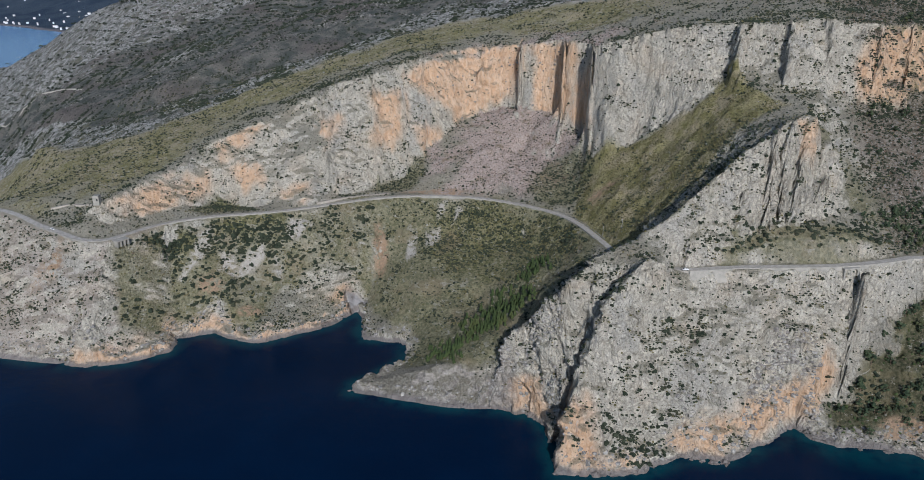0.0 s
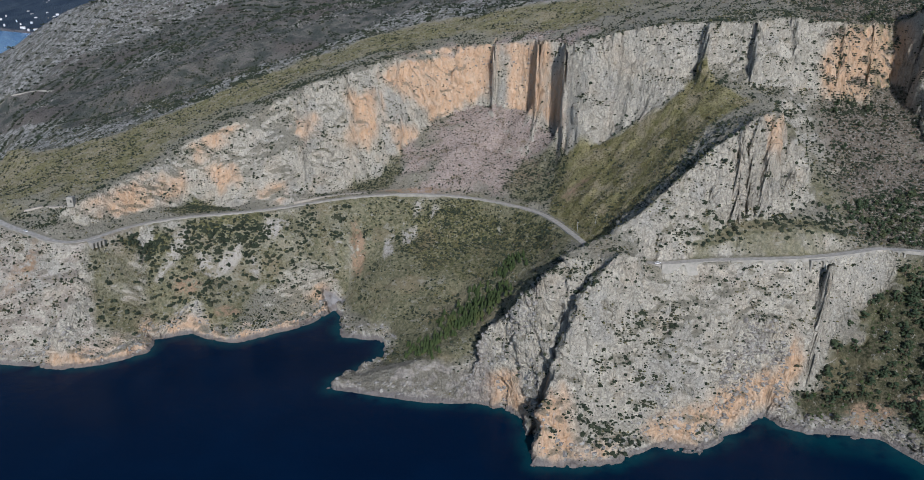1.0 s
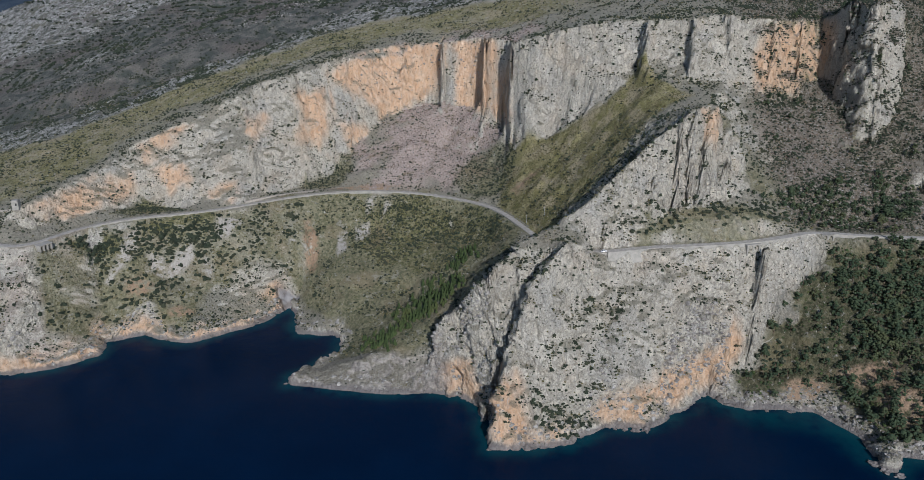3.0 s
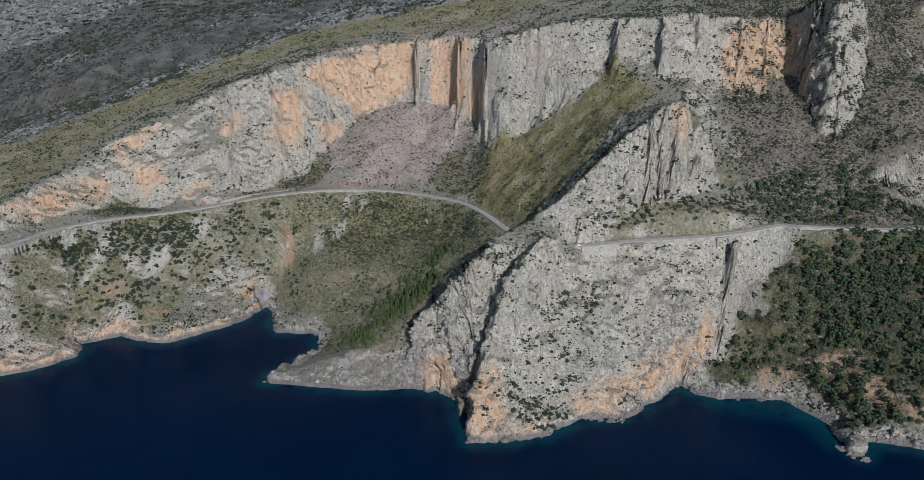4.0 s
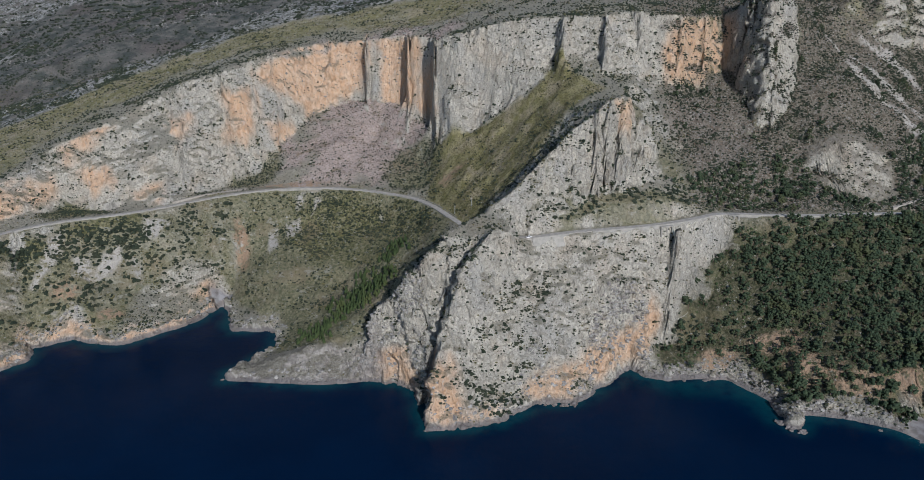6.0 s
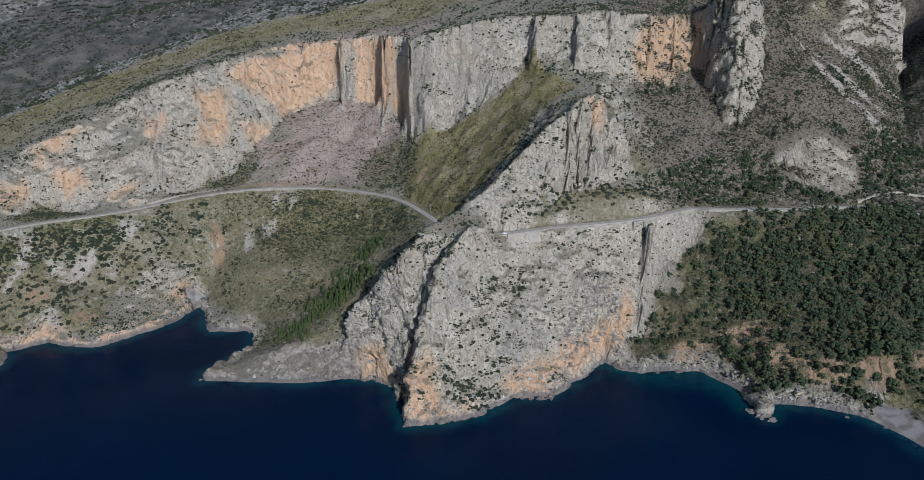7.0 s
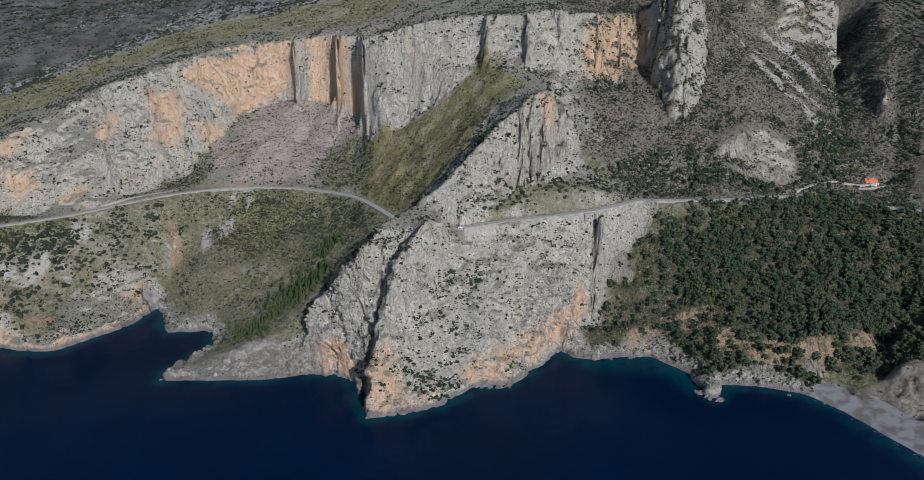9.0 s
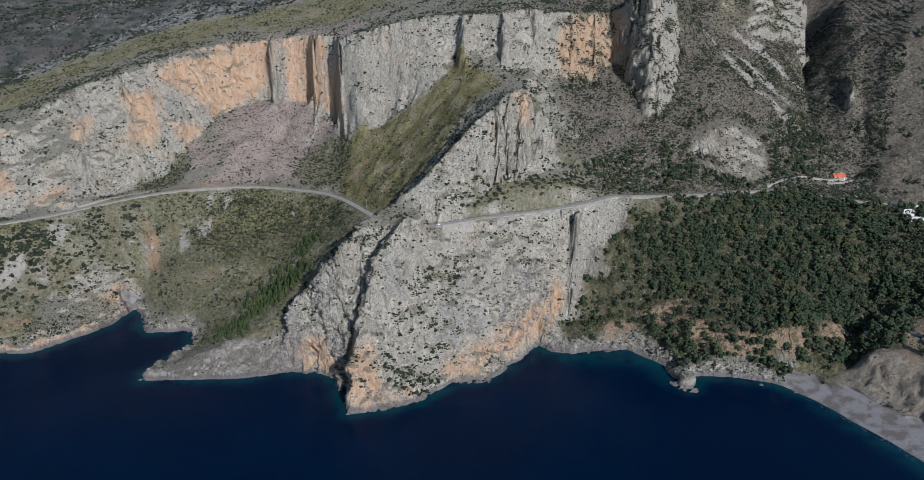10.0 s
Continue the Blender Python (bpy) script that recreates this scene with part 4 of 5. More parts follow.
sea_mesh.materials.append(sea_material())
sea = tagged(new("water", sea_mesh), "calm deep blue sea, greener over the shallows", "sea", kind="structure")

# ---------------------------------------------------------------- roads and walls
def part(name, bm, material, parent, label=""):
    """One bmesh as one mesh object under a thing."""
    me = bpy.data.meshes.new(name)
    bm.to_mesh(me)
    bm.free()
    me.materials.append(material)
    ob = new(name, me)
    ob.parent = parent
    if label:
        ob["label"] = label
    return ob


def thing(name, m, label, category, group="", kind=""):
    ob = new(name)
    ob.matrix_world = m
    return tagged(ob, label, category, group, kind)


def bm_box(x0, x1, y0, y1, z0, z1, bevel=0.0, bm=None):
    bm = bm or bmesh.new()
    got = bmesh.ops.create_cube(bm, size=1.0)
    for v in got["verts"]:
        v.co = ((x0 + x1) / 2 + v.co.x * (x1 - x0), (y0 + y1) / 2 + v.co.y * (y1 - y0), (z0 + z1) / 2 + v.co.z * (z1 - z0))
    if bevel:
        bmesh.ops.bevel(bm, geom=list({e for v in got["verts"] for e in v.link_edges}), offset=bevel, segments=1, affect="EDGES")
    return bm


def plain(name, a, b, scale=0.6, roughness=0.9, bump=0.05, specular=0.3, kind="position"):
    """A worn surface between two colours."""
    m = Nodes(name, roughness, specular)
    p = m.place(kind=kind)
    n, f = m.noise(p, scale, 6, 0.6), m.noise(p, scale * 7, 4, 0.6)
    col = m.mix(m.ramp(n, 0.35, 0.65), a, b)
    return m.finish(col, f, bump, 0.5)


ASPHALT = plain("sun_bleached_asphalt", (0.27, 0.252, 0.222), (0.38, 0.356, 0.315), 0.35)
GRAVEL = plain("pale_gravel", (0.27, 0.243, 0.205), (0.36, 0.326, 0.28), 0.4)
MASONRY = plain("pale_masonry", (0.230, 0.220, 0.194), (0.310, 0.292, 0.259), 0.25, bump=0.1)
DARK_STONE = plain("grey_stone", (0.20, 0.19, 0.17), (0.30, 0.29, 0.26), 0.5, bump=0.1)
PLASTER = plain("white_plaster", (0.52, 0.50, 0.47), (0.62, 0.60, 0.57), 0.3)
TILES = plain("red_roof_tiles", (0.50, 0.11, 0.05), (0.62, 0.17, 0.08), 0.8, bump=0.08)
GREY_TILES = plain("grey_roof", (0.34, 0.33, 0.32), (0.44, 0.42, 0.40), 0.8)
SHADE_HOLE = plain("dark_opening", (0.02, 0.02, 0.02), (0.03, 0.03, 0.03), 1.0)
CAR_WHITE = plain("white_car_paint", (0.75, 0.75, 0.75), (0.80, 0.80, 0.80), 0.5, 0.25, 0.0, 0.5)
GLASS_DARK = plain("dark_car_glass", (0.02, 0.025, 0.03), (0.03, 0.035, 0.04), 1.0, 0.1, 0.0, 0.5)
RUBBER = plain("tyre_rubber", (0.02, 0.02, 0.02), (0.03, 0.03, 0.03), 2.0)
WOOD = plain("weathered_wood", (0.16, 0.12, 0.09), (0.22, 0.17, 0.13), 2.0)
METAL = plain("galvanised_steel", (0.42, 0.43, 0.44), (0.5, 0.5, 0.5), 3.0, 0.45, 0.0, 0.5)


def ribbon(points, cross, closed_ends=True):
    """A strip that carries a cross-section (side, up) along a line in space; side is to the right of the way."""
    p = np.array(points, float)
    d = np.gradient(p[:, :2], axis=0)
    d /= np.linalg.norm(d, axis=1, keepdims=True)
    side = np.stack([d[:, 1], -d[:, 0]], 1)
    verts = []
    for s, u in cross:
        verts.append(np.column_stack([p[:, :2] + side * s, p[:, 2] + u]))
    verts = np.stack(verts, 1)
    n, k = verts.shape[:2]
    i = np.arange(n * k).reshape(n, k)
    j = np.roll(i, -1, 1)
    faces = np.stack([i[:-1], j[:-1], j[1:], i[1:]], -1).reshape(-1, 4)
    return verts.reshape(-1, 3), faces


def strip(name, points, cross, material, label, category, kind="structure"):
    v, f = ribbon(points, cross)
    me = mesh_from(name, v, f, False)
    me.materials.append(material)
    return tagged(new(name, me), label, category, kind=kind)


def along(points, x0, x1, step=3.0):
    q = dense(rounded(points), step)
    return q[(q[:, 0] >= x0) & (q[:, 0] <= x1)]


BED = [(-2.6, 0.25), (2.6, 0.25), (3.0, -1.5), (-3.0, -1.5)]
road_west = strip("road", dense(rounded(ROAD_WEST), 3.0), BED, ASPHALT, "narrow grey asphalt coast road on a ledge", "road")
road_east = strip("road", dense(rounded(ROAD_EAST), 3.0), BED, ASPHALT, "narrow grey asphalt coast road on a ledge", "road")
# low parapets and retaining walls on the sea side (to the right of the way east)
LOW = [(3.5, 0.9), (3.9, 0.9), (3.9, -1.6), (3.5, -1.6)]
TALL = [(3.5, 1.0), (4.1, 1.0), (6.2, -8.0), (3.5, -8.0)]
strip("parapet", along(ROAD_WEST, -366, 12), LOW, MASONRY, "low pale stone parapet beside the coast road", "parapet")
strip("parapet", along(ROAD_WEST, -470, -400), LOW, MASONRY, "low pale stone parapet beside the coast road", "parapet")
strip("retaining_wall", along(ROAD_EAST, 68, 99, 2.0), TALL, MASONRY, "tall pale concrete retaining wall under the road", "retaining wall")
strip("parapet", along(ROAD_EAST, 112, 222), [(3.5, 0.9), (4.0, 0.9), (4.2, -2.2), (3.5, -2.2)], MASONRY, "low pale stone parapet beside the coast road", "parapet")
strip("parapet", along(ROAD_EAST, 240, 384), LOW, MASONRY, "low pale stone parapet beside the coast road", "parapet")
strip("parapet", along(ROAD_EAST, 396, 480), LOW, MASONRY, "low pale stone parapet beside the coast road", "parapet")
strip("retaining_wall", along(ROAD_WEST, -36, 14), [(-4.2, 0.7), (-3.7, 0.7), (-3.7, -2.0), (-4.2, -2.0)], DARK_STONE, "low grey stone wall on the uphill side of the road", "retaining wall")


def on_ground(x, y):
    k = np.argmin((GX - x) ** 2 + (GY - y) ** 2)
    return float(GZ.flat[k])


def draped(points, lift=0.6, step=4.0):
    q = dense([(x, y, 0) for x, y in points], step)
    q[:, 2] = [on_ground(a, b) + lift for a, b, _ in q]
    q[:, 2] = np.convolve(np.pad(q[:, 2], 2, mode="edge"), np.ones(5) / 5, "valid")
    return q


TRACK = [(-1.6, 0.1), (1.6, 0.1), (1.8, -2.0), (-1.8, -2.0)]
strip("track", draped([(-252, 678), (-232, 698), (-212, 716), (-192, 722)]), TRACK, GRAVEL, "pale unpaved track above the road", "track")
strip("track", draped([(-470, 600), (-452, 606), (-435, 600), (-418, 590)]), TRACK, GRAVEL, "narrow pale footpath to the hut", "path")
strip("track", draped([(-990, 1150), (-950, 1150), (-910, 1165), (-868, 1172), (-835, 1165)], 0.8, 8.0), [(-1.8, 0.1), (1.8, 0.1), (2, -2), (-2, -2)], ASPHALT, "pale distant road on the hillside", "road")
strip("track", draped([(392, 598), (412, 604), (435, 606), (462, 604), (482, 608)]), TRACK, GRAVEL, "pale drive leading to the house", "track")
strip("track", draped([(388, 430), (400, 424), (414, 410), (426, 392)], 0.5), [(-1.6, 0.1), (1.6, 0.1), (1.9, -2), (-1.9, -2)], GRAVEL, "pale unpaved road in the side valley", "track")


def viaduct(m, n, span, tall, wide, label):
    """A run of arches: piers, arch rings and deck as parts."""
    ob = thing("viaduct", m, label, "viaduct")
    for i in range(n + 1):
        part("pier", bm_box(i * span - 0.6, i * span + 0.6, -wide / 2, wide / 2, -tall, 0, 0.08), MASONRY, ob)
    for i in range(n):
        bm = bmesh.new()
        r, cx0 = (span - 1.2) / 2, i * span + span / 2
        ring = [(cx0 - r, 0.0)] + [(cx0 - r * math.cos(a), -r - 0.4 + r * math.sin(a)) for a in np.linspace(0, math.pi, 9)] + [(cx0 + r, 0.0)]
        front = [bm.verts.new((x, -wide / 2 + 0.1, z)) for x, z in ring]
        back = [bm.verts.new((x, wide / 2 - 0.1, z)) for x, z in ring]
        for a in range(1, len(ring) - 2):
            bm.faces.new((front[a], back[a], back[a + 1], front[a + 1]))
        bm.faces.new(front[::-1])
        bm.faces.new(back)
        part("arch", bm, MASONRY, ob)
    part("deck", bm_box(-1, n * span + 1, -wide / 2 - 0.3, wide / 2 + 0.3, 0, 0.5, 0.05), MASONRY, ob)
    return ob


viaduct(pose(-381.0, 556, 85.6, 0, 0, 63), 3, 3.2, 5.0, 7.0, "short pale masonry viaduct with small arches under the road")
viaduct(pose(171, 535.2, 108.6, 0, 0, 20), 2, 5.0, 8, 6.0, "small stone arch carrying the road over a cleft")
viaduct(pose(236, 565.5, 107.4, 0, 0, 0), 2, 4.0, 7, 6.0, "small stone arch carrying the road over a cleft")


# ---------------------------------------------------------------- buildings
def gabled(m, long, wide, wall, rise, roof, label, group="", windows=2, category="house"):
    """A house with walls, a gabled roof, chimney, door and windows."""
    ob = thing("house", m, label, category, group)
    body = bm_box(-long / 2, long / 2, -wide / 2, wide / 2, -4.0, wall)
    for x in (-long / 2, long / 2):
        a, b, c = (body.verts.new(q) for q in ((x, -wide / 2, wall), (x, wide / 2, wall), (x, 0, wall + rise)))
        body.faces.new((a, b, c))
    part("wall", body, PLASTER, ob)
    bm = bmesh.new()
    for s in (-1, 1):
        e, t = s * (wide / 2 + 0.5), wall - 0.5 * rise / (wide / 2)
        q = [bm.verts.new(v) for v in ((-long / 2 - 0.5, e, t), (long / 2 + 0.5, e, t), (long / 2 + 0.5, 0, wall + rise + 0.15), (-long / 2 - 0.5, 0, wall + rise + 0.15))]
        w = [bm.verts.new((v.co.x, v.co.y, v.co.z - 0.25)) for v in q]
        for a in range(4):
            bm.faces.new((q[a], q[(a + 1) % 4], w[(a + 1) % 4], w[a]))
        bm.faces.new(q), bm.faces.new(w[::-1])
    bmesh.ops.recalc_face_normals(bm, faces=bm.faces)
    roof_ob = part("roof", bm, roof, ob)
    part("chimney", bm_box(long * 0.2, long * 0.2 + 0.8, 0.5, 1.2, wall, wall + rise + 1.0, 0.05), PLASTER, roof_ob)
    for i in range(windows):
        x = -long / 2 + (i + 0.5) * long / windows + 0.4
        pane = part("window", bm_box(x - 0.6, x + 0.6, -wide / 2 - 0.06, -wide / 2 + 0.1, 1.0, 2.3), SHADE_HOLE, ob)
        part("sill", bm_box(x - 0.75, x + 0.75, -wide / 2 - 0.2, -wide / 2, 0.85, 1.0), PLASTER, pane)
    part("door", bm_box(-0.5, 0.5, -wide / 2 - 0.05, -wide / 2 + 0.1, 0, 2.1), WOOD, ob)
    return ob


def flat_house(m, long, wide, wall, label, group="", bays=2):
    """A flat-roofed white house with a terrace."""
    ob = thing("house", m, label, "house", group)
    part("wall", bm_box(-long / 2, long / 2, -wide / 2, wide / 2, -4, wall, 0.04), PLASTER, ob)
    roof_ob = part("roof", bm_box(-long / 2 + 0.3, long / 2 - 0.3, -wide / 2 + 0.3, wide / 2 - 0.3, wall, wall + 0.2), GREY_TILES, ob)
    part("parapet", bm_box(-long / 2, long / 2, -wide / 2, -wide / 2 + 0.25, wall, wall + 0.8), PLASTER, roof_ob)
    part("terrace", bm_box(-long / 2 - 1, long / 2 + 1, -wide / 2 - 3.5, -wide / 2, -4, 0.0, 0.05), PLASTER, ob)
    for i in range(bays):
        x = -long / 2 + (i + 0.5) * long / bays
        part("window", bm_box(x - 0.7, x + 0.7, -wide / 2 - 0.06, -wide / 2 + 0.1, 0.4, 2.3), SHADE_HOLE, ob)
    return ob


gabled(pose(475, 610, 101.2, 0, 0, -12), 10.5, 7.5, 3.2, 2.2, TILES, "white house with a bright red tiled roof")
strip("terrace_wall", [(456, 599, 101), (464, 598, 101), (473, 599, 101), (486, 603, 101), (492, 606, 101.5)], [(0, 0.4), (0.5, 0.4), (0.7, -5), (0, -5)], MASONRY, "pale terrace wall below the house", "terrace wall")
for x, y, a, long, wide, wall in ((493, 535, -8, 7, 5, 2.8), (502, 538, -8, 6, 5, 3.0), (496, 527, -5, 8, 4.5, 2.8), (505, 528, -5, 6, 4.5, 2.8)):
    flat_house(pose(x, y, max(on_ground(x, y), on_ground(x, y - 6) + 0.5), 0, 0, a), long, wide, wall, "small white flat-roofed house on a terrace", "white houses by the road")


def hut(m):
    ob = thing("hut", m, "old square stone hut with a dark doorway", "hut")
    part("wall", bm_box(-2.6, 2.6, -2.6, 2.6, -4, 4.4, 0.12), MASONRY, ob)
    part("roof", bm_box(-2.2, 2.2, -2.2, 2.2, 4.4, 4.6), DARK_STONE, ob)
    part("doorway", bm_box(0.4, 1.6, -2.66, -2.4, 0, 2.1), SHADE_HOLE, ob)


hut(pose(-411, 583, 111.0, 0, 0, 12))


def car(m, label):
    ob = thing("car", m, label, "car", "parked cars")
    body = bm_box(-2.1, 2.1, -0.85, 0.85, 0.35, 0.95, 0.15)
    part("body", body, CAR_WHITE, ob)
    cab = bm_box(-1.3, 1.0, -0.72, 0.72, 0.9, 1.5, 0.2)
    part("cabin", cab, GLASS_DARK, ob)
    part("roof", bm_box(-1.0, 0.7, -0.66, 0.66, 1.46, 1.54), CAR_WHITE, ob)
    for x in (-1.3, 1.3):
        for y in (-0.8, 0.8):
            bm = bmesh.new()
            bmesh.ops.create_cone(bm, cap_ends=True, segments=12, radius1=0.33, radius2=0.33, depth=0.22, matrix=pose(x, y, 0.33, 90))
            part("wheel", bm, RUBBER, ob)


car(pose(66.5, 513.0, 108.6, 0, 0, 20), "white car parked on the coast road")
car(pose(-447, 568.5, 87.5, 0, 0, -22), "white car parked on the coast road")


def pole(m, tall, label):
    ob = thing("utility_pole", m, label, "utility pole", "utility poles")
    bm = bmesh.new()
    bmesh.ops.create_cone(bm, cap_ends=True, segments=8, radius1=0.16, radius2=0.1, depth=tall, matrix=pose(0, 0, tall / 2))
    part("post", bm, METAL, ob)
    part("cross_arm", bm_box(-0.9, 0.9, -0.06, 0.06, tall - 0.6, tall - 0.45), METAL, ob)


for x, y in ((493, 620), (14, 618), (28, 606)):
    pole(pose(x, y, on_ground(x, y) - 0.3, 0, 0, 30), 9 if x > 100 else 8, "slim grey metal utility pole on the slope")

# the town beyond the far bay
random.seed(7)
PALE_WALL = plain("far_white_walls", (0.50, 0.52, 0.55), (0.60, 0.61, 0.63), 0.05)


def town_house():
    ob = thing("house", pose(0, 0, 0), "white house of a distant town", "house", "houses of the distant town")
    part("wall", bm_box(-0.5, 0.5, -0.5, 0.5, -0.6, 0.8), PALE_WALL, ob)
    bm = bmesh.new()
    q = [bm.verts.new(v) for v in ((-0.55, -0.55, 0.8), (0.55, -0.55, 0.8), (0.55, 0.55, 0.8), (-0.55, 0.55, 0.8), (-0.4, 0, 1.1), (0.4, 0, 1.1))]
    for f in ((0, 1, 5, 4), (1, 2, 5), (2, 3, 4, 5), (3, 0, 4), (3, 2, 1, 0)):
        bm.faces.new([q[i] for i in f])
    part("roof", bm, GREY_TILES, ob)
    return ob


pattern, put = town_house(), 0
while put < 150:
    along_bay = random.random()
    if random.random() < 0.45:                       # near the far beach
        x, y = -3600 + 1500 * along_bay, 3720 - 760 * along_bay + random.uniform(30, 260)
    else:
        x, y = random.uniform(-4300, -1800), random.uniform(3300, 4800)
    z = float(far_height(np.array([x]), np.array([y]))[0])
    if z < 2 or coast_distance(np.array([x]), np.array([y]))[0] < 40:
        continue
    s = random.uniform(4, 8)
    m = pose(x, y, z + 6, 0, 0, random.uniform(0, 90)) @ Matrix.Diagonal((s * random.uniform(1, 2.2), s, random.uniform(5, 8), 1))
    ob = pattern if put == 0 else copy_thing(pattern, m)
    ob.matrix_basis = m
    put += 1

# ---------------------------------------------------------------- plants and loose rock
rng = np.random.default_rng(5)
_bm = bmesh.new()
bmesh.ops.create_icosphere(_bm, subdivisions=1, radius=1.0)
ICO_V = np.array([v.co[:] for v in _bm.verts])
ICO_F = np.array([[v.index for v in f.verts] for f in _bm.faces])
_bm.free()


CAP_F = ICO_F[ICO_V[ICO_F].mean(1)[:, 2] > -0.55]                   # clumps sit on the ground: no underside
OCT_V = np.array([(1, 0, 0), (0, 1, 0), (-1, 0, 0), (0, -1, 0), (0, 0, 1), (0, 0, -0.8)], float)
OCT_F = np.array([(0, 1, 4), (1, 2, 4), (2, 3, 4), (3, 0, 4), (1, 0, 5), (2, 1, 5), (3, 2, 5), (0, 3, 5)])


def tuft_shape():
    """A very small plant, one jagged clump."""
    a = rng.uniform(0, 1.5)
    v = OCT_V * (1 + rng.uniform(-0.4, 0.4, (6, 1))) * 0.8
    return np.column_stack([v[:, 0] * math.cos(a) - v[:, 1] * math.sin(a), v[:, 0] * math.sin(a) + v[:, 1] * math.cos(a), v[:, 2] * 0.8 + 0.3]), OCT_F


def clumps(places, radii, rough=0.3, squash=0.85, shape=(ICO_V, ICO_F)):
    """Several jagged clumps as one set of verts and faces."""
    vs, fs = [], []
    for k, (c, r) in enumerate(zip(places, radii)):
        v = shape[0] * (1 + rng.uniform(-rough, rough, (len(shape[0]), 1))) * r
        v[:, 2] *= squash
        vs.append(v + c)
        fs.append(shape[1] + len(shape[0]) * k)
    return np.vstack(vs), np.vstack(fs)


def bush_shape():
    n = int(rng.integers(1, 4))
    a = rng.uniform(0, 6.28, n)
    d = rng.uniform(0.25, 0.7, n)
    return clumps(np.column_stack([np.cos(a) * d, np.sin(a) * d, rng.uniform(0.15, 0.5, n)]), rng.uniform(0.45, 0.75, n), 0.36, 0.8, (ICO_V, CAP_F))


def rock_shape():
    v = ICO_V * (1 + rng.uniform(-0.35, 0.3, (len(ICO_V), 1)))
    v *= np.array([1.2, 0.9, 0.7])
    return v, ICO_F


def pine_shape(kind, clump=(ICO_V, ICO_F)):
    """Trunk and crown of a pine, 1 high; kind 0 broad, 1 slender."""
    if kind == 0:
        n = 13
        h = rng.uniform(0.38, 0.98, n)
        reach = 0.40 * np.sqrt(np.clip(1 - ((h - 0.62) / 0.42) ** 2, 0.03, 1))
        a = rng.uniform(0, 6.28, n)
        d = reach * np.sqrt(rng.uniform(0.15, 1, n))
        r = rng.uniform(0.15, 0.23, n)
    else:
        n = 13
        h = np.linspace(0.18, 0.96, n)
        a = np.arange(n) * 2.4
        d = 0.17 * (1.05 - h)
        r = 0.07 + 0.15 * (1.05 - h)
    v, f = clumps(np.column_stack([np.cos(a) * d, np.sin(a) * d, h]), r, 0.38, 0.8 if kind == 0 else 1.1, clump)
    k = 6
    ang = np.arange(k) / k * 6.283
    ring = np.column_stack([np.cos(ang), np.sin(ang)])
    lean = rng.uniform(-0.04, 0.04, 2)
    levels = [(-0.12, 0.034, 0), (0.3, 0.026, 0.5), (0.8, 0.010, 1.0)]
    tv = np.vstack([np.column_stack([ring * r0 + lean * b, np.full(k, z0)]) for z0, r0, b in levels])
    tf = [[i * k + j, i * k + (j + 1) % k, (i + 1) * k + (j + 1) % k] for i in range(2) for j in range(k)] + [[i * k + j, (i + 1) * k + (j + 1) % k, (i + 1) * k + j] for i in range(2) for j in range(k)]
    limbs_v, limbs_f = [], []
    for q in range(3 if kind == 0 else 0):
        a0, z0 = q * 2.1 + rng.uniform(0, 1), rng.uniform(0.32, 0.5)
        tip = np.array([math.cos(a0) * 0.26, math.sin(a0) * 0.26, z0 + 0.18])
        base = len(tv) + 4 * q
        limbs_v += [[0.012, 0, z0], [-0.012, 0.012, z0], [-0.006, -0.012, z0 + 0.01], tip]
        limbs_f += [[base, base + 1, base + 3], [base + 1, base + 2, base + 3], [base + 2, base, base + 3]]
    if limbs_v:
        tv, tf = np.vstack([tv, limbs_v]), tf + limbs_f
    return (tv, np.array(tf)), (v, f)


def foliage(name, dark, light, dry, scale=0.5, rough=0.85):
    m = Nodes(name, rough, 0.2)
    p = m.place()
    isle = m.t.nodes.new("ShaderNodeNewGeometry").outputs["Random Per Island"]
    col = m.mix(m.ramp(isle, 0.1, 0.9), dark, light)
    col = m.mix(m.ramp(m.noise(p, 0.05, 3), 0.52, 0.66, 0, 0.7), col, dry)
    leaf = m.noise(p, scale * 3, 4, 0.7)
    col = m.mix(m.ramp(leaf, 0.4, 0.7, 0, 0.6), col, light)
    return m.finish(col, leaf, 0.5, 0.8)


BUSH = foliage("scrub_leaves", (0.015, 0.022, 0.014), (0.034, 0.044, 0.027), (0.055, 0.056, 0.034))
TUFT = foliage("grass_tufts", (0.068, 0.066, 0.026), (0.135, 0.120, 0.052), (0.18, 0.145, 0.08))
DRY = foliage("dry_shrubs", (0.11, 0.075, 0.055), (0.20, 0.15, 0.11), (0.24, 0.19, 0.15))
NEEDLES = foliage("pine_needles", (0.020, 0.036, 0.020), (0.048, 0.066, 0.034), (0.078, 0.080, 0.034))
YOUNG = foliage("young_pine_needles", (0.026, 0.044, 0.016), (0.052, 0.074, 0.026), (0.085, 0.095, 0.034))
BARK = plain("pine_bark", (0.12, 0.08, 0.055), (0.18, 0.13, 0.10), 3.0, kind="object")
_rock = Nodes("loose_limestone", 0.95, 0.15)
_p = _rock.place()
LOOSE = _rock.finish(_rock.mix(_rock.ramp(_rock.noise(_p, 0.5, 5, 0.65), 0.35, 0.65), (0.17, 0.16, 0.15), (0.36, 0.345, 0.315)), _rock.noise(_p, 1.5, 5, 0.65), 0.5, 0.8)

